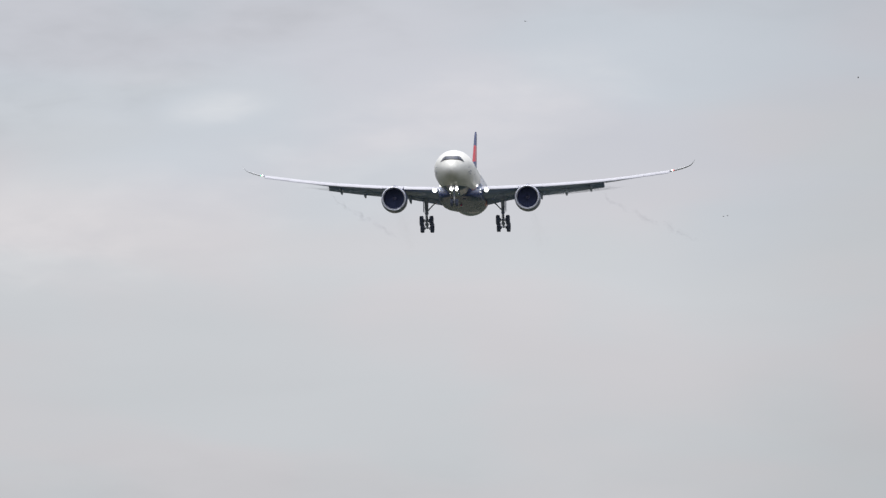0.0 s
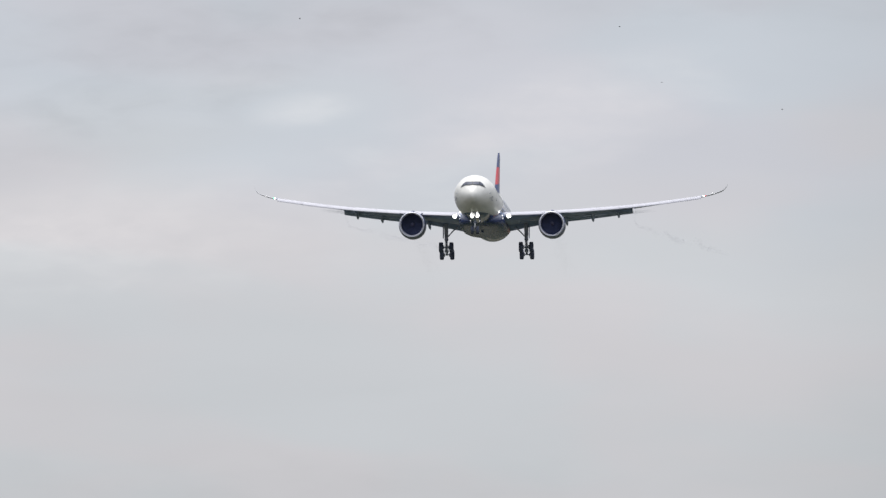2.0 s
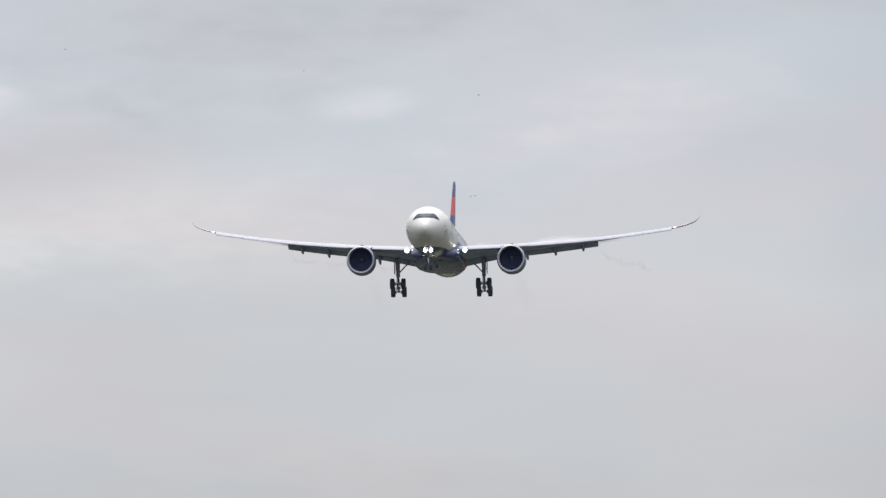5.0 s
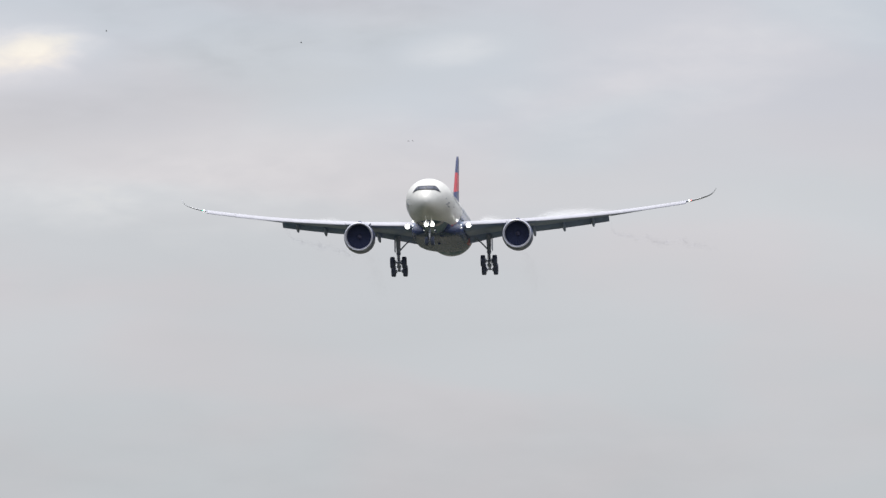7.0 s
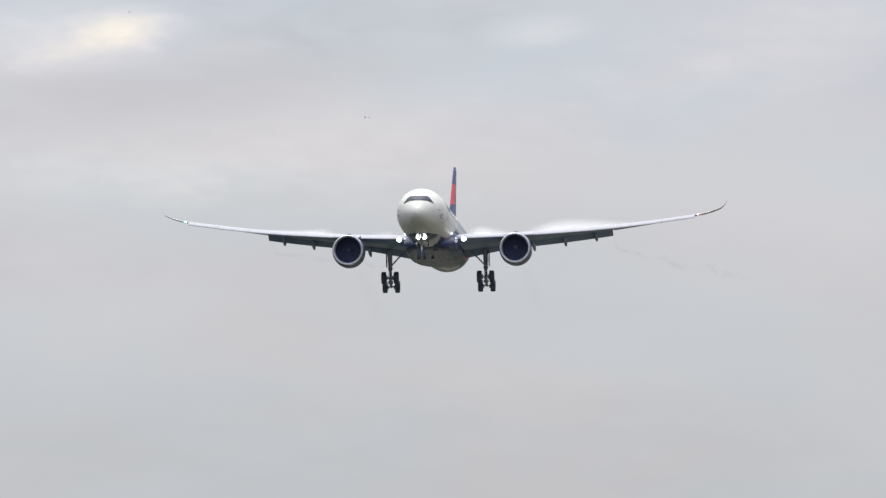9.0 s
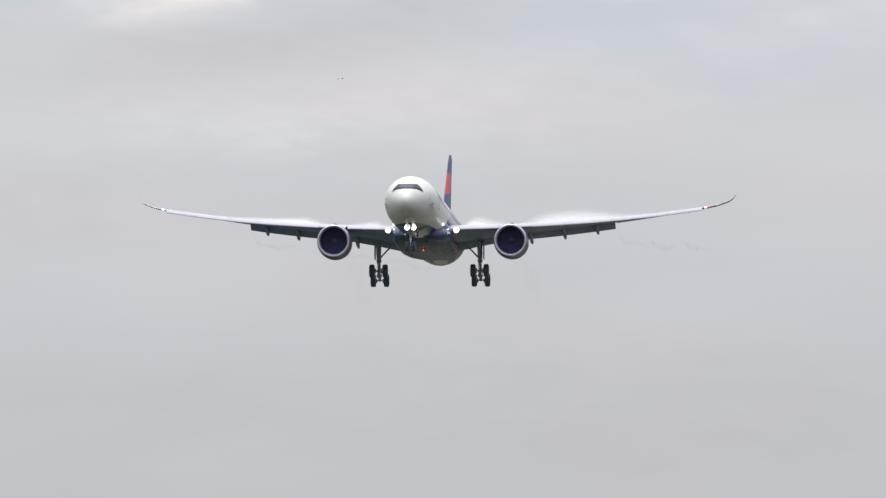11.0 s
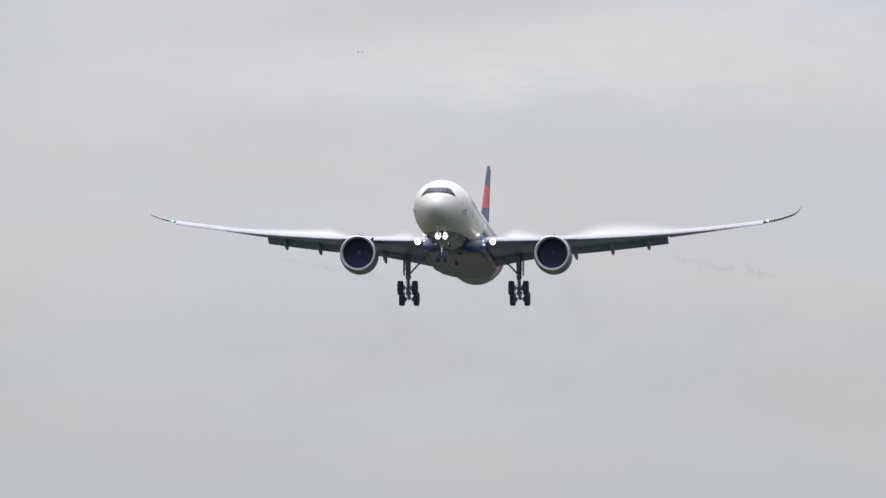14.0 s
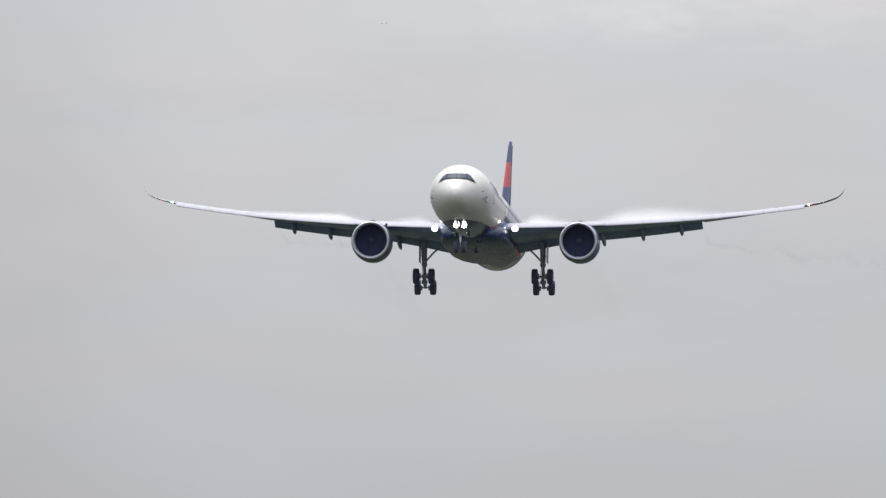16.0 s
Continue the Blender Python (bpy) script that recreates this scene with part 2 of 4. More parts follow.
def grass_material():
    """Mown airfield grass with darker and paler fields beyond."""
    m = material("grassland", (0.070, 0.077, 0.064), 0.95, grime=0.5, grain=0.02, spec=0.05)
    t = m.node_tree
    b = t.nodes["Principled BSDF"]
    near = b.inputs["Base Color"].links[0].from_socket
    pos = node(t, "ShaderNodeTexCoord").outputs["Object"]
    plots = node(t, "ShaderNodeTexVoronoi", ((0, pos), ("Scale", 0.010)))
    shade = node(t, "ShaderNodeSeparateColor", ((0, plots.outputs["Color"]),)).outputs[0]
    shade = node(t, "ShaderNodeMapRange", ((0, shade), (1, 0.35), (2, 0.75)), interpolation_type="SMOOTHSTEP").outputs[0]
    field = mixed(t, shade, (0.018, 0.030, 0.022, 1), (0.145, 0.131, 0.104, 1))
    t.links.new(mixed(t, 0.8, near, field), b.inputs["Base Color"])
    return m


# ---- mesh helpers ----
def smooth(bm, on=True):
    for f in bm.faces:
        f.smooth = on
    return bm


def part(name, bm, mat, parent, label="", sharp=35):
    me = bpy.data.meshes.new(name)
    bmesh.ops.recalc_face_normals(bm, faces=bm.faces)
    for e in bm.edges:
        if len(e.link_faces) == 2 and e.calc_face_angle(0) > radians(sharp):
            e.smooth = False
    smooth(bm)
    bm.to_mesh(me)
    bm.free()
    me.materials.append(mat)
    ob = new(name, me)
    ob.parent = parent
    if label:
        tagged(ob, label)
    return ob


def shared(name, ob, parent, m):
    """Another piece on the same mesh, at the pose m."""
    o = new(name, ob.data)
    o.parent = parent
    o.matrix_basis = m
    return o


def loft(rings, closed=True, caps=True, bm=None):
    bm = bm or bmesh.new()
    made = [[bm.verts.new(p) for p in r] for r in rings]
    n = len(made[0])
    for a, b in zip(made, made[1:]):
        for i in range(n if closed else n - 1):
            bm.faces.new((a[i], a[(i + 1) % n], b[(i + 1) % n], b[i]))
    if caps and closed:
        bm.faces.new(made[0])
        bm.faces.new(made[-1])
    return bm


def lathe(profile, centre, n=48, axis="y", caps=False):
    """Turn (along, radius) pairs round an axis through centre."""
    rings = []
    for a, r in profile:
        ring = []
        for k in range(n):
            c, s = r * math.cos(2 * math.pi * k / n), r * math.sin(2 * math.pi * k / n)
            p = {"y": (c, a, s), "x": (a, c, s), "z": (c, s, a)}[axis]
            ring.append(Vector(centre) + Vector(p))
        rings.append(ring)
    return loft(rings, caps=caps)


def tube(a, b, r, r2=None, n=12):
    a, b = Vector(a), Vector(b)
    q = (b - a).to_track_quat("Z", "Y")
    r2 = r if r2 is None else r2
    rings = []
    for p, rad in ((a, r), (b, r2)):
        rings.append([p + q @ Vector((rad * math.cos(2 * math.pi * k / n), rad * math.sin(2 * math.pi * k / n), 0)) for k in range(n)])
    return loft(rings)


def box(a, b, bevel=0.02, m=None):
    bm = bmesh.new()
    bmesh.ops.create_cube(bm, size=1)
    for v in bm.verts:
        v.co = Vector([(p + q) / 2 + c * (q - p) for p, q, c in zip(a, b, v.co)])
    if bevel:
        bmesh.ops.bevel(bm, geom=bm.edges[:], offset=bevel, segments=2, affect="EDGES")
    if m:
        bm.transform(m)
    return bm


def join(*bms):
    out = bms[0]
    for b in bms[1:]:
        me = bpy.data.meshes.new("scratch")
        b.to_mesh(me)
        b.free()
        out.from_mesh(me)
        bpy.data.meshes.remove(me)
    return out


def between(table, s):
    """Smooth reading of a table of rows (s, values...)."""
    for i in range(len(table) - 1):
        a, b = table[i], table[i + 1]
        if s <= b[0]:
            break
    h = b[0] - a[0]
    k = min(max((s - a[0]) / h, 0), 1)
    p, n = table[max(i - 1, 0)], table[min(i + 2, len(table) - 1)]
    out = []
    for c in range(1, len(a)):
        m0 = (b[c] - p[c]) / (b[0] - p[0]) * h if i else (b[c] - a[c])
        m1 = (n[c] - a[c]) / (n[0] - a[0]) * h if i + 2 < len(table) else (b[c] - a[c])
        out.append(a[c] * (2 * k**3 - 3 * k**2 + 1) + m0 * (k**3 - 2 * k**2 + k) + b[c] * (-2 * k**3 + 3 * k**2) + m1 * (k**3 - k**2))
    return out


# ---- ground ----
def ground_sheet():
    bm = bmesh.new()
    rings = []
    for r in (3, 60, 300, 900, 2500, 6000, 14000, 30000):
        rings.append([(r * math.cos(a * math.pi / 24), r * math.sin(a * math.pi / 24), 0) for a in range(48)])
    loft(rings, caps=False, bm=bm)
    bm.verts.ensure_lookup_table()
    bm.faces.new(bm.verts[:48])
    g = part("ground", bm, grass_material(), None)
    tagged(g, "flat open grassland under the approach path", "ground", kind="structure")


ground_sheet()

# ---- the airliner: x to its left wing, y aft, z up; station s metres from the nose is y = s - 30 ----
FUSELAGE = (
    (0.0, -0.62, 0.03, 0.03), (0.12, -0.60, 0.40, 0.38), (0.4, -0.55, 0.74, 0.70), (0.9, -0.46, 1.14, 1.08), (1.6, -0.31, 1.53, 1.47), (2.6, -0.14, 1.93, 1.89),
    (4.0, 0.03, 2.36, 2.27), (5.5, 0.07, 2.64, 2.57), (7.5, 0.02, 2.80, 2.79), (9.5, 0.0, 2.82, 2.82), (36.0, 0.0, 2.82, 2.82), (43.0, -0.04, 2.82, 2.86), (46.5, 0.0, 2.76, 2.80),
    (50.0, 0.36, 2.48, 2.40), (54.0, 0.92, 1.95, 1.82), (58.0, 1.50, 1.25, 1.20), (61.5, 1.88, 0.62, 0.66), (63.3, 2.05, 0.25, 0.32), (63.66, 2.08, 0.08, 0.12),
)


def skin(s, a, out=0.0):
    """A point of the fuselage's skin at station s, angle a from its left side upwards."""
    zc, rw, rh = between(FUSELAGE, s)
    return Vector(((rw + out) * math.cos(a), s - 30, zc + (rh + out) * math.sin(a)))


def skin_front(x, z, out=0.012):
    """The point of the nose's skin that lies at x, z as seen from ahead."""
    lo, hi = 0.0, 9.0
    for _ in range(40):
        mid = (lo + hi) / 2
        zc, rw, rh = between(FUSELAGE, mid)
        if (x / rw) ** 2 + ((z - zc) / rh) ** 2 > 1:
            lo = mid
        else:
            hi = mid
    zc, rw, rh = between(FUSELAGE, hi)
    n = Vector((x / rw**2, -0.35, (z - zc) / rh**2)).normalized()
    return Vector((x, hi - 30, z)) + n * out


def nose_patch(corners, n=6, out=0.012):
    """A four-cornered patch (bottom left, bottom right, top right, top left, seen from ahead) laid on the nose."""
    bm = bmesh.new()
    a, b, c, d = [Vector(p) for p in corners]
    grid = []
    for j in range(n + 1):
        row = []
        for i in range(n + 1):
            p = a.lerp(b, i / n).lerp(d.lerp(c, i / n), j / n) - Vector((0, 0.23))
            row.append(bm.verts.new(skin_front(p.x, p.y, out)))
        grid.append(row)
    for j in range(n):
        for i in range(n):
            bm.faces.new((grid[j][i], grid[j][i + 1], grid[j + 1][i + 1], grid[j + 1][i]))
    return bm


def side_patch(s0, s1, z0, z1, side, out=0.01, n=4, round_off=False):
    """A patch on the fuselage's flank between two stations and two heights."""
    bm = bmesh.new()
    grid = []
    for j in range(n + 1):
        row = []
        for i in range(n + 1):
            s, z = s0 + (s1 - s0) * i / n, z0 + (z1 - z0) * j / n
            if round_off:
                c, q = 2 * i / n - 1, 2 * j / n - 1
                s, z = (s0 + s1) / 2 + (s1 - s0) / 2 * c * math.sqrt(1 - q * q / 2.2), (z0 + z1) / 2 + (z1 - z0) / 2 * q * math.sqrt(1 - c * c / 2.2)
            zc, rw, rh = between(FUSELAGE, s)
            a = math.asin(max(-1, min(1, (z - zc) / rh)))
            p = skin(s, a, out)
            row.append(bm.verts.new((p.x * side, p.y, p.z)))
        grid.append(row)
    for j in range(n):
        for i in range(n):
            bm.faces.new((grid[j][i], grid[j][i + 1], grid[j + 1][i + 1], grid[j + 1][i]))
    return bm


# wing rows: span x, station of the leading edge, its height, chord, nose-up twist, thickness share
WING = (
    (1.6, 20.9, -1.59, 12.1, 1.2, 0.13),
    (2.9, 21.7, -1.47, 11.4, 1.2, 0.125),
    (6, 23.6, -1.11, 9.7, 0.8, 0.115),
    (9.6, 25.9, -0.69, 8.1, 0.2, 0.11),
    (14.5, 29, -0.04, 6.5, -0.6, 0.1),
    (19.5, 32.1, 0.70, 5, -1.5, 0.09),
    (24, 34.9, 1.50, 4, -2.6, 0.08),
    (28.7, 37.85, 2.45, 2.65, -3.2, 0.08),
    (29.8, 38.75, 2.77, 2.1, -2, 0.08),
    (30.75, 39.35, 3.12, 1.6, -1, 0.08),
    (31.4, 40.35, 3.5, 1.1, 0, 0.08),
    (31.8, 41.25, 3.98, 0.65, 0, 0.08),
    (31.98, 41.9, 4.4, 0.25, 0, 0.08),
)


def foil(share0, share1, n=12, thick=1.0):
    """Upper then lower points (share of the chord, half thickness share) between two shares of the chord."""
    def half(c):
        return 5 * (0.2969 * math.sqrt(c) - 0.126 * c - 0.3516 * c**2 + 0.2843 * c**3 - 0.1036 * c**4)
    cs = [share0 + (share1 - share0) * (1 - math.cos(math.pi * i / n)) / 2 for i in range(n + 1)]
    return [(c, half(c) * thick * 1.15) for c in cs] + [(c, -half(c) * thick * 0.85) for c in reversed(cs[1 if share0 == 0 else 0:])]


def wing_point(x, c, h, side, normal_up=None):
    """Span, share of chord, height in shares of thickness."""
    s, z, chord, twist, thick = between(WING, x)
    a = radians(twist)
    dy, dz = c * chord, h * thick * chord
    y2, z2 = dy * math.cos(a) + dz * math.sin(a), -dy * math.sin(a) + dz * math.cos(a)
    lean = 0.0
    if x > 28.7:
        lean = min((x - 28.7) / 3.0, 1) * 1.05
    return Vector((side * (x - z2 * math.sin(lean) * 0.8), s + y2 - 30, z + z2 * (math.cos(lean) if x > 28.7 else 1)))


def wing_loft(x0, x1, share0, share1, side, steps, turn=0.0, pivot=0.0, shift=(0, 0), thick=1.0, n=12):
    """A span of wing between two shares of chord, turned nose-down about a pivot share, and shifted aft and up (shares of the chord)."""
    pts = foil(share0, share1, n, thick)
    rings = []
    for k in range(steps + 1):
        x = x0 + (x1 - x0) * k / steps
        ring = []
        thick_here, chord = between(WING, x)[4], between(WING, x)[2]
        for c, h in pts:
            dc, dh = c - pivot, h * thick_here
            a = radians(turn)
            c2, h2 = pivot + dc * math.cos(a) + dh * math.sin(a) + shift[0], -dc * math.sin(a) + dh * math.cos(a) + shift[1]
            ring.append(wing_point(x, c2, h2 / thick_here, side))
        rings.append(ring)
    return loft(rings)


def upper_skin(x0, x1, share0, share1, side, steps):
    """A thin panel laid on the wing's upper side."""
    top = foil(share0, share1, 10)[:11]
    rings = []
    for k in range(steps + 1):
        x = x0 + (x1 - x0) * k / steps
        lift = Vector((0, 0, 0.012))
        rings.append([wing_point(x, c, h, side) + lift for c, h in top] + [wing_point(x, c, h * 0.97, side) for c, h in reversed(top)])
    return loft(rings)


def flap_blade(x0, x1, side, c0, length, drop, steps=6, thick=0.13, at=-0.012, drop_out=None):
    """A flap: its own small wing section behind the fixed wing, turned down by drop degrees."""
    pts = foil(0, 1, 8, thick)
    rings = []
    for k in range(steps + 1):
        x = x0 + (x1 - x0) * k / steps
        th = between(WING, x)[4]
        a = radians(drop if drop_out is None else drop + (drop_out - drop) * k / steps)
        ring = []
        for c, h in pts:
            c2, h2 = c0 + length * (c * math.cos(a) + h * math.sin(a)), at + length * (-c * math.sin(a) + h * math.cos(a))
            ring.append(wing_point(x, c2, h2 / th, side))
        rings.append(ring)
    return loft(rings)


def droop_nose(x0, x1, side, length, drop, steps=5):
    """A slat: a bent plate ahead of the fixed leading edge, its back hollow."""
    rings = []
    outer = [(1.0, 0.030), (0.75, 0.055), (0.5, 0.058), (0.28, 0.045), (0.12, 0.024), (0.03, 0.004), (0.0, -0.022), (0.05, -0.048), (0.16, -0.066)]
    inner = [(0.20, -0.050), (0.14, -0.012), (0.28, 0.018), (0.5, 0.034), (0.75, 0.036), (1.0, 0.016)]
    for k in range(steps + 1):
        x = x0 + (x1 - x0) * k / steps
        th, chord = between(WING, x)[4], between(WING, x)[2]
        lc = length / chord
        a = radians(drop)
        ring = []
        for c, h in outer + inner:
            c, h = (c - 1) * lc, h * lc * 1.6
            c2, h2 = c * math.cos(a) - h * math.sin(a), c * math.sin(a) + h * math.cos(a)
            ring.append(wing_point(x, 0.06 + c2, 0.36 + h2 / th, side))
        rings.append(ring)
    return loft(rings)


def build_fuselage(jet):
    rings = []
    stations = [0.0, 0.04, 0.12, 0.25, 0.4, 0.65, 0.9, 1.25, 1.4, 1.6, 1.8, 2.0, 2.2, 2.4, 2.6, 2.9, 3.3, 4, 4.7, 5.5, 6.5, 7.5, 8.5, 9.5] + list(range(12, 43, 2)) + [43, 44.5, 46.5, 48, 50, 52, 54, 56, 58, 60, 61.5, 62.5, 63.3, 63.66]
    for s in stations:
        rings.append([skin(s, 2 * math.pi * k / 64) for k in range(64)])
    hull = part("fuselage", loft(rings), PAINT, jet, "glossy white fuselage with navy blue underside and thin red line")
    # cockpit glazing: black surround and six panes
    part("window_surround", join(nose_patch(((-1.0, 1.15), (1.0, 1.15), (0.93, 1.74), (-0.93, 1.74)), 8, 0.03),
         nose_patch(((-1.68, 0.90), (-0.995, 1.15), (-0.925, 1.74), (-1.02, 1.73)), 6, 0.03), nose_patch(((0.995, 1.15), (1.68, 0.90), (1.02, 1.73), (0.925, 1.74)), 6, 0.03)), MASK, hull, "black mask round the cockpit windows")
    for side in (-1, 1):
        def patch(*c):
            c = [(side * x, z) for x, z in c]
            return nose_patch(c, 5, 0.042)
        part("cockpit_pane", patch((0.04, 1.27), (0.86, 1.27), (0.82, 1.68), (0.04, 1.68)), GLASS, hull)
        part("cockpit_pane", patch((0.94, 1.25), (1.26, 1.20), (1.07, 1.66), (0.90, 1.68)), GLASS, hull)
        part("cockpit_pane", patch((1.31, 1.19), (1.56, 1.08), (1.18, 1.58), (1.12, 1.64)), GLASS, hull)
        # bare metal plates with air data probes below the cockpit
        plate = part("static_plate", side_patch(4.0, 4.9, -0.85, -0.2, side, 0.009, 5, True), PLATE, hull, "bare grey metal plate with air data ports")
        for s, z in ((3.3, 0.05), (3.6, -0.55), (4.4, -0.35), (4.7, -0.75)):
            zc, rw, rh = between(FUSELAGE, s)
            p = skin(s, math.asin((z - zc) / rh), 0.0)
            q = skin(s, math.asin((z - zc) / rh), 0.17)
            a, b = Vector((p.x * side, p.y, p.z)), Vector((q.x * side, q.y, q.z))
            part("pitot_probe", join(tube(a, b, 0.035, 0.022, 8), tube(b + Vector((0, 0.05, 0)), b - Vector((0, 0.28, 0)), 0.028, 0.014, 8)), STEEL, plate, "small metal air data probe")
        # doors as thin dark outlines
        for s, w in ((8.0, 1.07), (20.0, 0.9), (41.5, 0.9), (50.0, 1.0)):
            edge = 0.1
            z0, z1 = -0.55, 1.38
            door = part("cabin_door", join(side_patch(s, s + w, z0, z0 + edge, side), side_patch(s, s + w, z1 - edge, z1, side),
                        side_patch(s, s + edge, z0 + edge, z1 - edge, side), side_patch(s + w - edge, s + w, z0 + edge, z1 - edge, side)), SEAM, hull, "thin dark door outline")
            part("door_window", side_patch(s + 0.42, s + 0.62, 0.62, 0.9, side, 0.012, 4, True), MASK, door)
        # cabin windows
        for k in range(62):
            s = 10.2 + 0.53 * k + (1.6 if k > 17 else 0) + (0.9 if k > 55 else 0)
            if s < 46:
                part("cabin_window", side_patch(s, s + 0.24, 0.5, 0.86, side, 0.008, 3, True), CABIN_GLASS, hull)
        # airline name as plain bars
        for k, (w, h) in enumerate(((1.3, 1.2), (0.9, 0.85), (0.5, 1.2), (0.8, 1.0), (0.9, 0.85))):
            s = 10.4 + (0, 1.6, 2.75, 3.5, 4.55)[k]
            part("name_bar", side_patch(s, s + w, 0.93, 0.93 + h * 1.15, side, 0.009, 4), NAVY_MARK, hull, "plain navy lettering bar")
    # belly fairing
    rings = []
    for s, hw, top, bottom in ((16.2, 1.2, -2.2, -2.72), (17.2, 2.2, -1.8, -2.95), (19, 2.85, -1.3, -3.12), (22, 3.12, -1.0, -3.22), (27, 3.2, -1.0, -3.28), (33, 3.15, -1.0, -3.22), (36.5, 2.85, -1.2, -3.08), (39, 2.3, -1.6, -2.92), (41, 1.3, -2.1, -2.78)):
        ring = []
        for k in range(40):
            a = 2 * math.pi * k / 40
            c, q = math.cos(a), math.sin(a)
            e = 0.62
            ring.append((hw * math.copysign(abs(c) ** e, c), s - 30, (top + bottom) / 2 + (top - bottom) / 2 * math.copysign(abs(q) ** e, q)))
        rings.append(ring)
    fairing = part("belly_fairing", loft(rings), BELLY, jet, "dull grey-blue belly fairing under the wing roots")
    for x in (-0.75, 0.75):
        part("air_intake", box((x - 0.3, -12.4, -3.06), (x + 0.3, -11.6, -2.9), 0.06), DARK, fairing, "dark ram air inlet")


def build_wing(jet, side):
    w = part("wing", wing_loft(1.6, 28.75, 0.0, 0.77, side, 40), HAZED_WING_GREY, jet, "long swept light grey wing with curved up tip")
    part("winglet", wing_loft(28.74, 31.98, 0.0, 1.0, side, 16), TIP_GREY, w, "slender grey wing tip curving upward")
    # upper panels between the slats and the spoilers, topside light put into their pale colour
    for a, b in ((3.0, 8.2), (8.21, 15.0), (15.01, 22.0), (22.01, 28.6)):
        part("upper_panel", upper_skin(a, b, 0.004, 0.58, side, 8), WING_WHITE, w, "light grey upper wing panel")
    # slats
    cuts = (3.75, 8.2, 11.3, 14.6, 18.0, 21.4, 25.0, 28.6)
    for k, (a, b) in enumerate(zip(cuts, cuts[1:])):
        if k == 1:
            a, b = 8.25, 8.9
        part("slat", droop_nose(a + 0.008, b - 0.008, side, 1.2 - 0.065 * k, 21 + k), WING_WHITE, w, "light grey drooped leading edge slat")
    part("slat", droop_nose(9.9, 11.28, side, 1.05, 21), WING_WHITE, w, "light grey drooped leading edge slat")
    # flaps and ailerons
    part("flap", flap_blade(2.95, 9.4, side, 0.75, 0.23, 17, drop_out=13), HAZED_FLAP_GREY, w, "dark grey lowered flap")
    part("flap", flap_blade(9.55, 19.45, side, 0.75, 0.28, 12, 8, drop_out=26), HAZED_FLAP_GREY, w, "dark grey lowered flap")
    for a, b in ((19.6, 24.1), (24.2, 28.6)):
        part("aileron", flap_blade(a, b, side, 0.755, 0.25, 3, 4, 0.1, 0.0), HAZED_WING_GREY, w)
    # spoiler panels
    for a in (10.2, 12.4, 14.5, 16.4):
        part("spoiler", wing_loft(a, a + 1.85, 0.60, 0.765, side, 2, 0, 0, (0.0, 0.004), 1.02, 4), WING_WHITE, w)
    # flap track fairings: slim canoes that hang behind the flaps
    for x, length, drop in ((7.65, 4.7, 14), (10.75, 4.7, 13), (14.2, 4.2, 13), (17.6, 3.7, 13)):
        s, z, chord, twist, th = between(WING, x)
        start = wing_point(x, 0.52, -0.35, side)
        rings = []
        for k in range(13):
            q = k / 12
            r = 0.30 * math.sin(math.pi * min(q * 0.97 + 0.03, 1)) ** 0.7 + 0.015
            along = length * q
            down = 0.12 + math.tan(radians(drop)) * max(0, along - length * 0.25) + 0.12 * math.sin(math.pi * q)
            rings.append([(start.x + 0.62 * r * math.cos(2 * math.pi * i / 14), start.y + along, start.z - down * 0.78 + 1.25 * r * math.sin(2 * math.pi * i / 14)) for i in range(14)])
        part("flap_track_fairing", loft(rings), FAIRING, w, "slim grey flap track fairing")
    # navigation lamp on the outer leading edge
    p = wing_point(29.15, 0.0, 0.0, side)
    part("navigation_lamp", lathe(((-0.10, 0.01), (-0.08, 0.035), (0.0, 0.05), (0.2, 0.05)), p, 12, caps=True), RED_LAMP if side > 0 else GREEN_LAMP, w, "glowing red navigation lamp" if side > 0 else "glowing green navigation lamp")
    p = wing_point(28.95, 0.0, 0.1, side)
    part("strobe_lamp", lathe(((-0.10, 0.01), (-0.08, 0.06), (0.0, 0.085), (0.15, 0.085)), p, 12, caps=True), LAMP, w, "bright white wing tip strobe")


def drooped(bm, c):
    """The inlet's axis dips towards the front by about five degrees."""
    for v in bm.verts:
        v.co.z += 0.09 * min(max(v.co.y - c.y, 0.0), 2.1)
    return bm


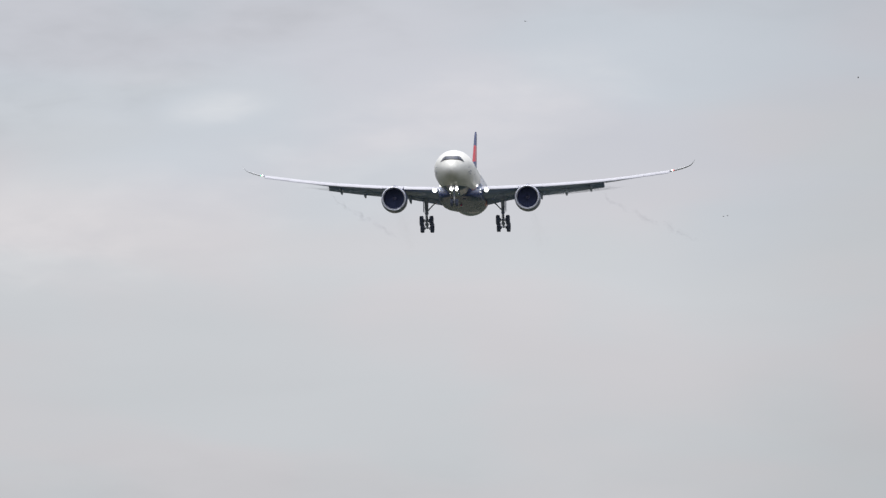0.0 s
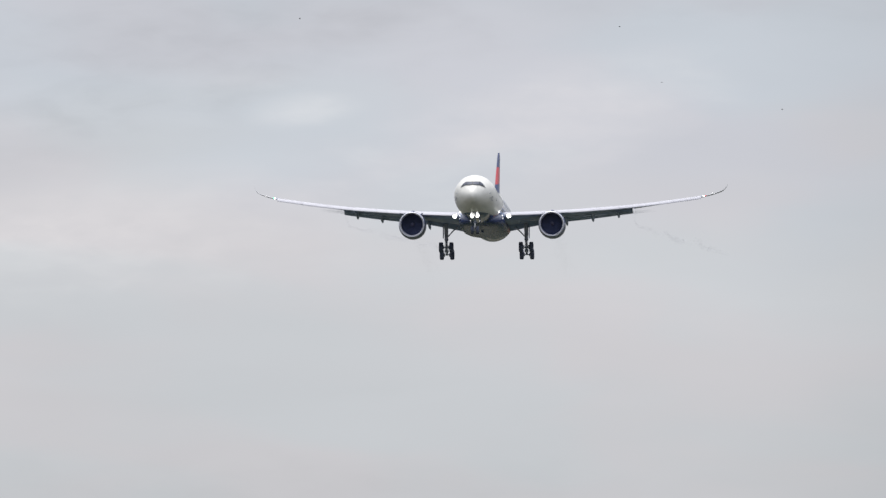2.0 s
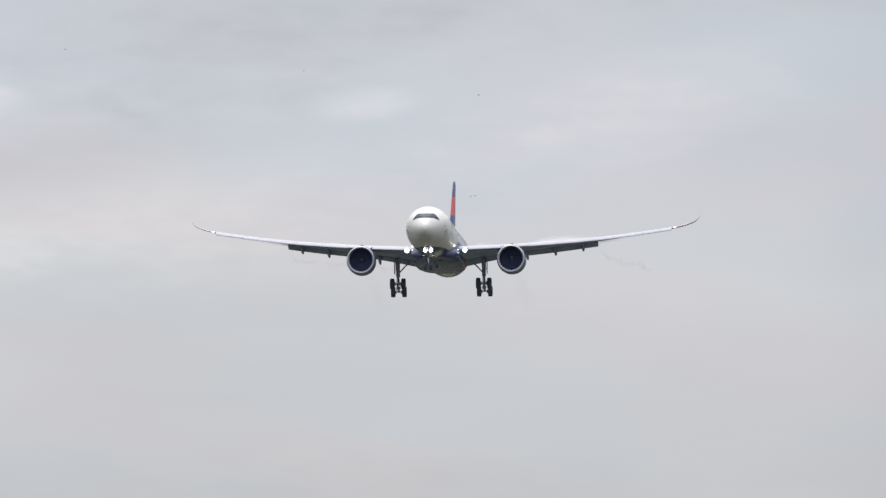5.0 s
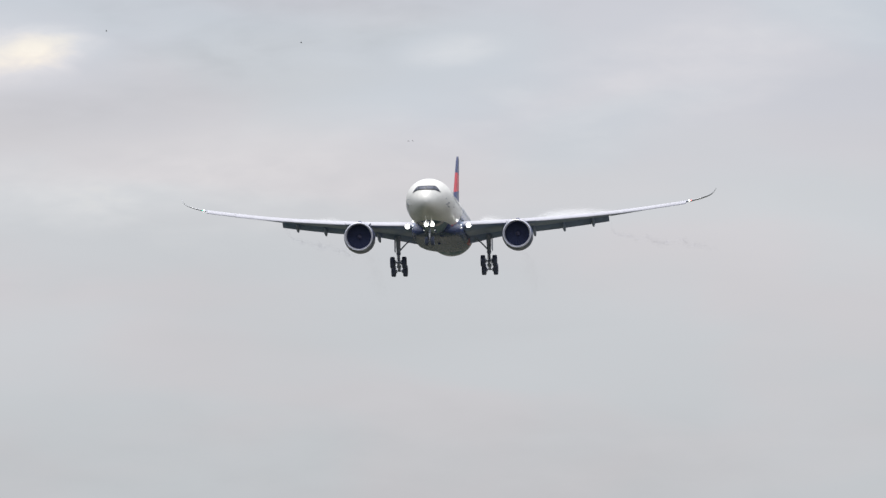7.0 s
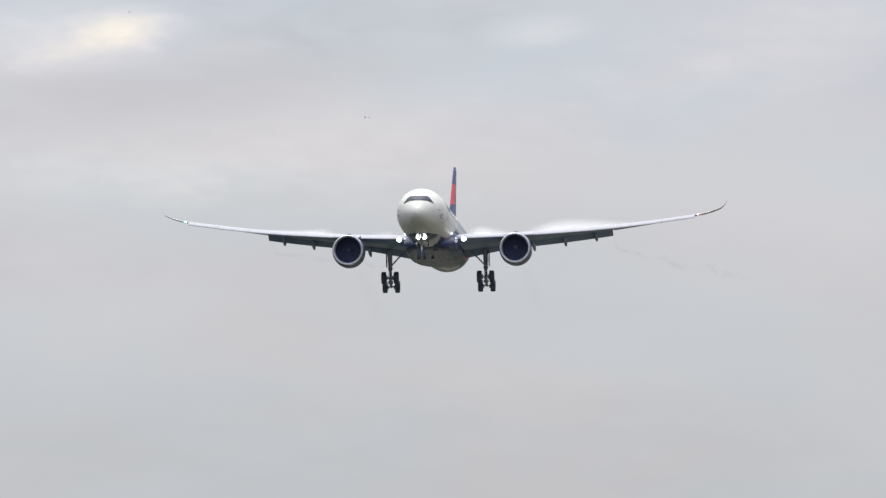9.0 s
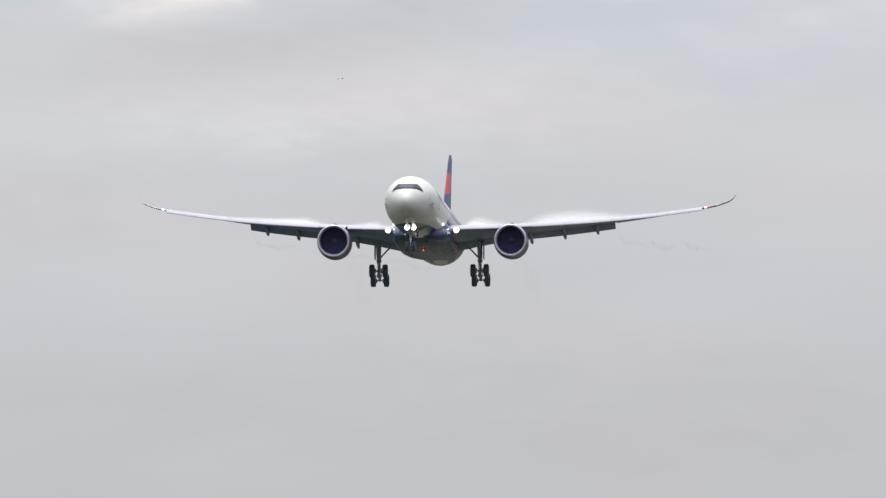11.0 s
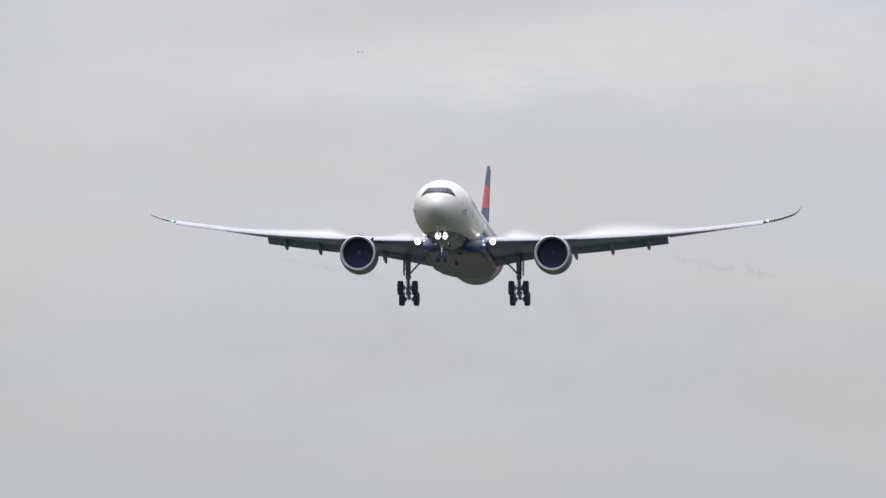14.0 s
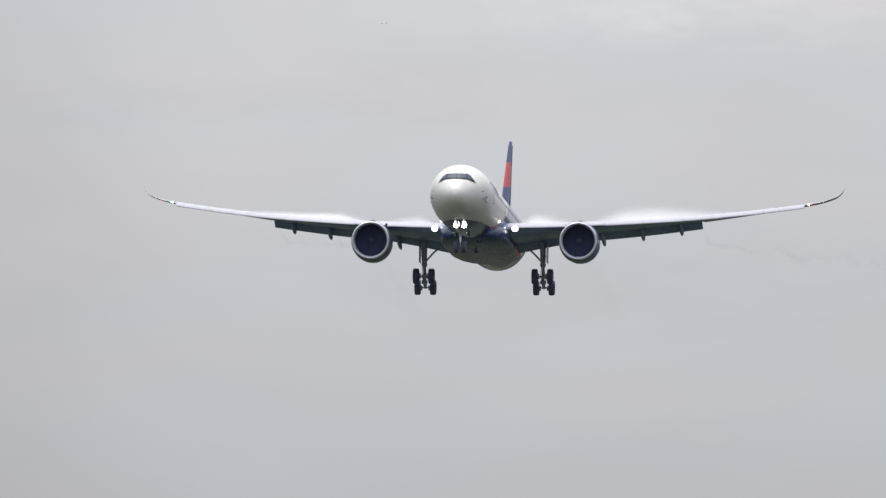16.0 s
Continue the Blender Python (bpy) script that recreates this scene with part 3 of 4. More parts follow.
def build_engine(jet, side):
    c = Vector((9.37 * side, 21.2 - 30, -2.56))
    eng = part("engine_nacelle", lathe(((0.16, 1.70), (0.5, 1.765), (1.1, 1.81), (2.0, 1.83), (3.0, 1.78), (4.0, 1.64), (5.0, 1.42), (5.15, 1.36), (5.1, 1.30), (3.6, 1.36)), c, 56), NACELLE, jet, "dark slate-blue engine nacelle")
    part("inlet_lip", drooped(lathe(((0.55, 1.44), (0.3, 1.46), (0.1, 1.52), (0.02, 1.57), (0.0, 1.615), (0.03, 1.655), (0.09, 1.685), (0.165, 1.703)), c, 56), c), LIP, eng, "polished metal inlet ring")
    part("inlet_duct", drooped(lathe(((0.55, 1.44), (0.9, 1.41), (1.5, 1.42), (2.05, 1.42), (2.06, 0.02)), c, 56), c), DARK, eng, "dark inlet duct")
    fan = part("fan_disc", drooped(lathe(((1.77, 0.30), (1.79, 1.40), (2.0, 1.40), (2.0, 0.30)), c, 40), c), DARK, eng, "dark fan disc")
    blade = bmesh.new()
    rows = []
    for j in range(6):
        r = 0.28 + (1.39 - 0.28) * j / 5
        w, a = 0.09 + 0.16 * j / 5, radians(52 + 22 * j / 5)
        sweep = 0.10 * math.sin(math.pi * j / 5)
        rows.append([blade.verts.new((w * q * math.sin(a) + sweep, w * q * math.cos(a), r)) for q in (-1, -0.3, 0.4, 1)])
    for p, q in zip(rows, rows[1:]):
        for i in range(3):
            blade.faces.new((p[i], p[i + 1], q[i + 1], q[i]))
    hub = Matrix.Translation(c + Vector((0, 1.75, 0.157)))
    first = part("fan_blade", blade, BLADE, fan)
    first.matrix_basis = hub
    for k in range(1, 20):
        shared("fan_blade", first, fan, hub @ Matrix.Rotation(2 * math.pi * k / 20, 4, "Y"))
    part("spinner", drooped(lathe(((1.35, 0.01), (1.4, 0.06), (1.5, 0.15), (1.65, 0.25), (1.85, 0.33)), c, 24), c), SPINNER, eng, "grey rounded spinner cone")
    part("core_nozzle", lathe(((3.7, 1.05), (5.0, 0.98), (6.2, 0.70), (6.5, 0.62), (6.4, 0.56), (5.5, 0.6)), c, 32), NOZZLE, eng)
    part("exhaust_plug", lathe(((5.4, 0.5), (6.4, 0.42), (7.4, 0.05)), c, 24, caps=True), NOZZLE, eng)
    # pylon up to the wing
    rings = []
    for y, z0, z1, w in ((1.0, 1.72, 1.78, 0.04), (1.6, 1.7, 2.02, 0.16), (3.0, 1.5, 2.15, 0.24), (5.0, 1.0, 2.05, 0.26), (7.5, 0.75, 1.75, 0.22), (9.2, 1.1, 1.5, 0.06)):
        rings.append([c + Vector((w * math.cos(a) , y, (z0 + z1) / 2 + (z1 - z0) / 2 * math.sin(a))) for a in [2 * math.pi * i / 16 for i in range(16)]])
    part("pylon", loft(rings), NACELLE, eng)
    # a strake on the inboard side
    part("strake", box((-0.02, 1.4, 1.72), (0.02, 2.7, 2.15), 0.01, Matrix.Translation(c) @ Matrix.Rotation(radians(-38 * side), 4, "Y")), NACELLE, eng)


def wheel(parent, centre, r, w, name="wheel"):
    prof = [(-w / 2, r * 0.62), (-w / 2, r * 0.86), (-w * 0.42, r * 0.95), (-w * 0.28, r * 0.99), (-w * 0.1, r), (-w * 0.06, r * 0.985), (w * 0.06, r * 0.985), (w * 0.1, r), (w * 0.28, r * 0.99), (w * 0.42, r * 0.95), (w / 2, r * 0.86), (w / 2, r * 0.62)]
    tyre = part(name, lathe(prof, centre, 32, "x"), RUBBER, parent, "black rubber tyre")
    part("rim", lathe(((-w * 0.46, r * 0.63), (-w * 0.36, r * 0.5), (-w * 0.32, r * 0.2), (-w * 0.44, r * 0.16), (-w * 0.44, 0.01), (w * 0.44, 0.01), (w * 0.44, r * 0.16), (w * 0.32, r * 0.2), (w * 0.36, r * 0.5), (w * 0.46, r * 0.63)), centre, 24, "x"), RIM, tyre)


def build_main_gear(jet, side):
    x = 5.38 * side
    front, rear = Vector((x, 1.3, -4.80)), Vector((x, 3.2, -5.63))
    mid = (front + rear) / 2
    leg = part("main_gear_leg", join(tube((x, 1.2, -1.6), (x, 1.9, -3.9), 0.3, 0.22, 16), tube((x, 1.83, -3.6), (x, 1.86, -3.78), 0.27, 0.27, 16)), STEEL, jet, "grey steel main landing gear leg")
    part("piston", tube((x, 1.9, -3.85), mid + Vector((0, 0, 0.05)), 0.15, 0.15, 14), CHROME, leg, "bright oleo piston")
    part("bogie_beam", join(tube(front, rear, 0.16, 0.16, 14), lathe(((-0.26, 0.2), (0.26, 0.2)), mid, 14, "x", True)), STEEL, leg)
    for p in (front, rear):
        part("axle", tube(p - Vector((0.75, 0, 0)), p + Vector((0.75, 0, 0)), 0.085, 0.085, 12), STEEL, leg)
        for q in (-0.70, 0.70):
            wheel(leg, p + Vector((q, 0, 0)), 0.70, 0.53)
        for q in (-0.36, 0.36):
            part("brake_pack", lathe(((-0.08, 0.05), (-0.08, 0.27), (0.08, 0.27), (0.08, 0.05)), p + Vector((q, 0, 0)), 18, "x"), STEEL, leg)
    part("side_stay", join(tube((x - 1.75 * side, 1.3, -1.9), (x - 0.85 * side, 1.5, -2.65), 0.085, 0.085), tube((x - 0.85 * side, 1.5, -2.65), (x - 0.1 * side, 1.75, -3.45), 0.085, 0.085)), STEEL, leg, "diagonal folding side stay")
    part("drag_stay", tube((x + 0.15 * side, -0.6, -2.0), (x, 1.7, -3.5), 0.07, 0.07), STEEL, leg)
    part("torque_link", join(tube((x, 2.1, -3.7), (x, 2.75, -4.3), 0.07, 0.05), tube((x, 2.75, -4.3), (x, 2.3, -4.85), 0.05, 0.07)), STEEL, leg)
    part("pitch_trimmer", tube((x, 1.65, -3.7), (x, 1.35, -4.55), 0.06, 0.06), STEEL, leg)
    part("gear_door", box((x + 0.40 * side - 0.03, 0.9, -3.55), (x + 0.40 * side + 0.03, 2.5, -1.75), 0.02), FAIRING, leg, "grey leg door panel")
    part("door_link", tube((x, 1.7, -2.9), (x + 0.42 * side, 1.7, -2.9), 0.04, 0.04, 8), STEEL, leg)
    for k, q in enumerate((-0.13, 0.13)):
        part("hydraulic_hose", tube((x + q, 1.55, -3.6), (x + q * 1.6, 1.75, -4.95), 0.025, 0.025, 8), RUBBER, leg)


def lamp(parent, at, r, name="landing_lamp", glow=None, label="glaring white landing lamp"):
    """A lens in a dark cup that faces ahead."""
    lens = part(name, lathe(((-0.06, 0.004), (-0.055, r * 0.5), (-0.03, r * 0.87), (0.0, r)), at, 20), glow or LAMP, parent, label)
    part("lamp_cup", lathe(((0.0, r * 1.0), (-0.10, r * 1.04), (-0.10, r * 1.10), (0.05, r * 1.12), (0.16, r * 0.7), (0.18, r * 0.05)), at, 20), STEEL, lens)


def build_nose_gear(jet):
    y = 6.67 - 30
    leg = part("nose_gear_leg", join(tube((0, y, -2.2), (0, y, -3.7), 0.14, 0.13, 16), tube((0, y, -3.5), (0, y, -3.6), 0.17, 0.17, 16)), STEEL, jet, "slim grey nose landing gear leg")
    part("piston", tube((0, y, -3.65), (0, y, -4.62), 0.09, 0.09, 12), CHROME, leg, "bright oleo piston")
    part("axle", tube((-0.5, y, -4.60), (0.5, y, -4.60), 0.07, 0.07), STEEL, leg)
    for q in (-0.36, 0.36):
        wheel(leg, (q, y, -4.60), 0.53, 0.38, "nose_wheel")
    part("drag_strut", join(tube((-0.25, y - 1.6, -2.3), (0, y - 0.1, -3.4), 0.06, 0.06), tube((0.25, y - 1.6, -2.3), (0, y - 0.1, -3.4), 0.06, 0.06)), STEEL, leg)
    part("torque_link", join(tube((0, y + 0.1, -3.6), (0, y + 0.45, -3.95), 0.05, 0.04), tube((0, y + 0.45, -3.95), (0, y + 0.1, -4.45), 0.04, 0.05)), STEEL, leg)
    for q in (-1, 1):
        part("gear_door", box((q * 0.62 - 0.025, y - 0.2, -3.55), (q * 0.62 + 0.025, y + 2.1, -2.45), 0.02), PAINT, leg, "open nose gear door")
        lamp(leg, (q * 0.33, y - 0.45, -2.68), 0.27, "taxi_lamp")
        lamp(leg, (q * 0.62, y - 0.05, -3.35), 0.05, "turn_off_lamp", SMALL_LAMP)
    part("lamp_bracket", box((-0.42, y - 0.4, -2.74), (0.42, y, -2.6), 0.02), STEEL, leg)


def build_tail(jet):
    rings = []
    pts = foil(0, 1, 12)
    for k in range(13):
        q = k / 12
        z = 2.0 + 8.38 * q
        le, te = 49.8 + 8.7 * q, 59.0 + 2.9 * q
        if k == 12:
            le, te = le + 0.35, te - 0.1
        rings.append([(h * 0.082 * (te - le), le + c * (te - le) * 0.74 - 30, z) for c, h in pts])
    rud = []
    fin = part("fin", loft(rings), FIN_PAINT, jet, "tall tail fin in navy blue and red")
    for k in range(9):
        q = 0.05 + 0.93 * k / 8
        z = 2.0 + 8.38 * q
        le, te = 49.8 + 8.7 * q, 59.0 + 2.9 * q
        rud.append([(h * 0.07 * (te - le), le + (0.72 + 0.28 * c) * (te - le) - 30, z) for c, h in [(c, h * (1 - c) * 0.8) for c, h in foil(0.0, 1, 6)]])
    part("rudder", loft(rud), FIN_PAINT, fin)
    for side in (-1, 1):
        rings = []
        for k in range(9):
            q = k / 8
            x = 0.8 + 8.9 * q
            le, te = 52.3 + 5.6 * q, 58.4 + 1.9 * q
            rings.append([(x * side, le + c * (te - le) - 30, 1.1 + 0.95 * q + h * 0.1 * (te - le)) for c, h in pts])
        part("tailplane", loft(rings), HAZED_WING_GREY, jet)
    part("dorsal_fillet", loft([[(h * 0.06, 46.5 + c * 5 - 30, 2.55) for c, h in pts], [(h * 0.04, 49.2 + c * 2.6 - 30, 3.3) for c, h in pts]]), PAINT, fin)


def build_beacon(jet):
    """A turning anti-collision beacon under the belly: a hooded drum with its lens at the bottom of a slot. Returns the drum."""
    drum = part("beacon", join(box((-0.115, -0.014, -0.086), (-0.047, 0.115, 0.072), 0.011), box((0.047, -0.014, -0.086), (0.115, 0.115, 0.072), 0.011), box((-0.115, -0.158, -0.086), (-0.054, -0.014, 0.072), 0.011),
                box((0.054, -0.158, -0.086), (0.115, -0.014, 0.072), 0.011), box((-0.047, 0.086, -0.086), (0.047, 0.115, 0.072), 0.007), lathe(((0.072, 0.144), (0.094, 0.137), (0.115, 0.036)), (0, 0, 0), 16, "z", True),
                lathe(((-0.101, 0.036), (-0.094, 0.130), (-0.083, 0.137)), (0, 0, 0), 16, "z", True)), NAVY_MARK, jet, "dark turning beacon housing")
    part("beacon_lens", box((-0.043, 0.065, -0.072), (0.043, 0.083, 0.065), 0.007), BEACON_LAMP, drum, "glowing red beacon lens")
    return drum


def build_airliner():
    jet = tagged(new("airliner"), "white wide-body twin-engine airliner landing with gear and flaps down", "airplane")
    build_fuselage(jet)
    for side in (-1, 1):
        build_wing(jet, side)
        build_engine(jet, side)
        build_main_gear(jet, side)
        lamp(jet, (3.62 * side, 21.85 - 30, -1.41), 0.28)
        lamp(jet, (2.58 * side, 17.0 - 30, -1.27), 0.14, "wing_scan_lamp", SMALL_LAMP, "small white lamp on the fuselage flank")
        lamp(jet, (2.86 * side, 20.2 - 30, -1.5), 0.07, "turn_off_lamp", SMALL_LAMP, "small white lamp by the wing root")
    build_nose_gear(jet)
    build_tail(jet)
    return jet, build_beacon(jet)


airliner, beacon = build_airliner()


# ---- vapour over the wings and behind the flaps ----
def mist(name, colour, most, scale, stretch=(1, 1, 1)):
    """Thin droplets: mostly see-through, patchy, thinning by the mesh's own density value."""
    m = bpy.data.materials.new(name)
    m.use_nodes = True
    t = m.node_tree
    t.nodes.clear()
    pos = node(t, "ShaderNodeMapping", ((0, node(t, "ShaderNodeTexCoord").outputs["Object"]), (3, stretch))).outputs[0]
    n = node(t, "ShaderNodeTexNoise", ((0, pos), ("Scale", scale), ("Detail", 2.0), ("Distortion", 0.4))).outputs[0]
    thick = node(t, "ShaderNodeAttribute")
    thick.attribute_name = "thinness"
    k = maths(t, "MULTIPLY", node(t, "ShaderNodeMapRange", ((0, n), (1, 0.2), (2, 0.6))).outputs[0], thick.outputs["Fac"])
    k = maths(t, "MULTIPLY", k, most, clamp=True)
    soft = node(t, "ShaderNodeMixShader", ((0, 0.12), (1, node(t, "ShaderNodeBsdfDiffuse", ((0, colour),)).outputs[0]), (2, node(t, "ShaderNodeBsdfTranslucent", ((0, colour),)).outputs[0])))
    both = node(t, "ShaderNodeMixShader", ((0, k), (1, node(t, "ShaderNodeBsdfTransparent").outputs[0]), (2, soft.outputs[0])))
    out = node(t, "ShaderNodeOutputMaterial")
    t.links.new(both.outputs[0], out.inputs[0])
    return m


WHITE_MIST = mist("condensation", (0.97, 0.97, 0.98, 1), 0.40, 0.12, (0.6, 1, 1))
GREY_MIST = mist("vortex_core_vapour", (0.54, 0.53, 0.64, 1), 0.065, 0.16)
BROWN_MIST = mist("exhaust_haze", (0.40, 0.36, 0.31, 1), 0.019, 0.1)


def density_mesh(name, grid, values, mat, parent, label):
    """A sheet from a grid of points, with a density for each."""
    verts = [p for row in grid for p in row]
    w = len(grid[0])
    faces = [(j * w + i, j * w + i + 1, (j + 1) * w + i + 1, (j + 1) * w + i) for j in range(len(grid) - 1) for i in range(w - 1)]
    me = bpy.data.meshes.new(name)
    me.from_pydata(verts, [], faces)
    layer = me.attributes.new("thinness", "FLOAT", "POINT")
    for i, v in enumerate(v for row in values for v in row):
        layer.data[i].value = v
    for p in me.polygons:
        p.use_smooth = True
    me.materials.append(mat)
    ob = new(name, me)
    ob.parent = parent
    ob.visible_shadow = False
    tagged(ob, label)
    return ob


def wing_vapour(side, share, x0, x1, high, seed):
    """A low bank of condensation that stands on the wing's upper side along the span."""
    rng = random.Random(seed)
    grid, values = [], []
    n, m = 40, 10
    for i in range(n + 1):
        q = i / n
        x = x0 + (x1 - x0) * q
        base = wing_point(x, share, 0.42, side)
        hump = (0.85 + 0.3 * noise.noise((x * 0.22, seed, 0.3)) + 0.07 * noise.noise((x * 0.8, seed, 4.3))) * high
        ends = min(1, q * 4) * min(1, (1 - q) * 1.6)
        row, val = [], []
        for j in range(m + 1):
            r = j / m
            row.append(base + Vector((0, 3.2 * r, hump * r * (0.4 + 0.6 * ends))))
            val.append(ends * (1 - r) ** 1.1)
        grid.append(row)
        values.append(val)
    return density_mesh("wing_vapour", grid, values, WHITE_MIST, airliner, "thin white condensation over the wing")


def trail(side, a, b, seed, half, mat, start, name, label, sway=0.9, dip=1.7, drift=0.015, rise=0.06):
    """A rigid length of twisted trail between two distances behind its start: a crossed pair of soft-edged ribbons."""
    x0, y0, z0 = start
    n = int((b - a) / 1.2)
    made = []
    for turn in (0.35, 1.9):
        grid, values = [], []
        for i in range(n + 1):
            q = i / n
            d = a + (b - a) * q
            amp = min(1, d / 40) * sway
            c = Vector((side * x0 + drift * d + amp * noise.noise((d * 0.07, seed, 0)) * 1.3, y0 + d, z0 + rise * d - dip * min(1, d / 9) + amp * noise.noise((d * 0.06, seed, 9))))
            r = half * (0.6 + 0.5 * min(1, d / 60)) * (1 + 0.5 * noise.noise((d * 0.2, seed, 3)))
            across = Vector((math.cos(turn + d * 0.02), 0, math.sin(turn + d * 0.02)))
            grid.append([c + across * (r * (k / 4 - 1)) for k in range(9)])
            e = min(1, q * 5) * min(1, (1 - q) * 2.5)
            values.append([e * (1 - (k / 4 - 1) ** 2) ** 1.5 for k in range(9)])
        made.append(density_mesh(name, grid, values, mat, airliner, label))
    return made


vapour, trails = [], []
for side in (-1, 1):
    for k, share in enumerate((0.10, 0.26, 0.42, 0.58)):
        vapour.append((side, wing_vapour(side, share, 3.6, 9.2, 1.7 if side > 0 else 1.2, 11 + k + 5 * side)))
        vapour.append((side, wing_vapour(side, share, 9.6, 23.0, 2.0 if side > 0 else 1.25, 31 + k + 5 * side)))
    for a, b in ((0, 52), (48, 104), (98, 165)):
        for ribbon in trail(side, a, b, 3 + side, 0.55, GREY_MIST, (19.4, 7.0, 0.45), "vortex_trail", "faint twisted vapour trail off the flap's outer end"):
            trails.append((side, ribbon))
    trail(side, 2, 75, 8 + side, 1.9, BROWN_MIST, (9.37, 0.0, -1.6), "exhaust_plume", "barely visible brownish engine exhaust", 0.4, 0.5, -0.03, -0.01)


# ---- birds ----
def build_bird(span, label):
    """A small dark bird that flies towards -x."""
    bird = tagged(new("bird"), label, "bird", "birds crossing the sky")
    rings = []
    for k, (q, r) in enumerate(((-0.30, 0.005), (-0.27, 0.03), (-0.22, 0.045), (-0.15, 0.055), (0.0, 0.075), (0.12, 0.06), (0.2, 0.035), (0.26, 0.015))):
        rings.append([(q * span, r * span * math.cos(2 * math.pi * i / 10), r * span * math.sin(2 * math.pi * i / 10) * 0.9) for i in range(10)])
    part("body", loft(rings), FEATHER, bird)
    part("beak", tube((-0.29 * span, 0, 0), (-0.36 * span, 0, -0.01 * span), 0.014 * span, 0.003 * span, 6), FEATHER, bird)
    tail = bmesh.new()
    vs = [tail.verts.new((x * span, y * span, z * span)) for z in (0.008, -0.004) for x, y in ((0.2, 0.025), (0.42, 0.08), (0.40, 0.0), (0.42, -0.08), (0.2, -0.025))]
    tail.faces.new(vs[:5]), tail.faces.new(vs[5:][::-1])
    for i in range(5):
        tail.faces.new((vs[i], vs[i + 5], vs[(i + 1) % 5 + 5], vs[(i + 1) % 5]))
    part("tail", tail, FEATHER, bird)
    for side in (-1, 1):
        rings = []
        for q, lead, trail, z in ((0.03, -0.12, 0.10, 0.02), (0.15, -0.15, 0.10, 0.10), (0.28, -0.13, 0.09, 0.16), (0.42, -0.06, 0.09, 0.17), (0.5, 0.03, 0.08, 0.15)):
            rings.append([(lead * span, side * q * span, z * span), ((lead + trail) / 2 * span, side * q * span, (z + 0.014) * span), (trail * span, side * q * span, z * span), ((lead + trail) / 2 * span, side * q * span, (z - 0.006) * span)])
        part("wing", loft(rings), FEATHER, bird)
    return bird


flock = build_bird(0.42, "small dark bird in level flight")
bird_b = copy_thing(flock, pose(0, 0, 0))
bird_c = copy_thing(flock, pose(0, 0, 0))
bird_d = copy_thing(flock, pose(0, 0, 0))
far_bird = build_bird(0.46, "small dark bird flying beside its mate")
far_mate = copy_thing(far_bird, pose(0, 0, 0))

PAIR = [
    (0, pose(-159.7, 3000, 94.9, 0, 0, 0)),
    (1, pose(-172.2, 3000, 96.0, 0, 0, 0)),
    (1.5, pose(-178.3, 3000, 96.4, 0, 0, 0)),
    (2.5, pose(-189.5, 3000, 97.0, 0, 0, 0)),
    (3.5, pose(-200.4, 3000, 97.4, 0, 0, 0)),
    (4, pose(-205.9, 3000, 97.4, 0, 0, 0)),
    (6.5, pose(-233.0, 3000, 97.3, 0, 0, 0)),
    (7, pose(-238.0, 3000, 97.6, 0, 0, 0)),
    (8, pose(-247.8, 3000, 98.0, 0, 0, 0)),
    (9, pose(-256.5, 3000, 98.2, 0, 0, 0)),
    (11.5, pose(-278.2, 3000, 96.8, 0, 0, 0)),
    (12.5, pose(-287.1, 3000, 95.8, 0, 0, 0)),
    (13, pose(-291.9, 3000, 95.0, 0, 0, 0)),
    (14, pose(-301.6, 3000, 93.7, 0, 0, 0)),
    (15, pose(-311.5, 3000, 91.5, 0, 0, 0)),
    (16, pose(-321.2, 3000, 88.6, 0, 0, 0)),
]


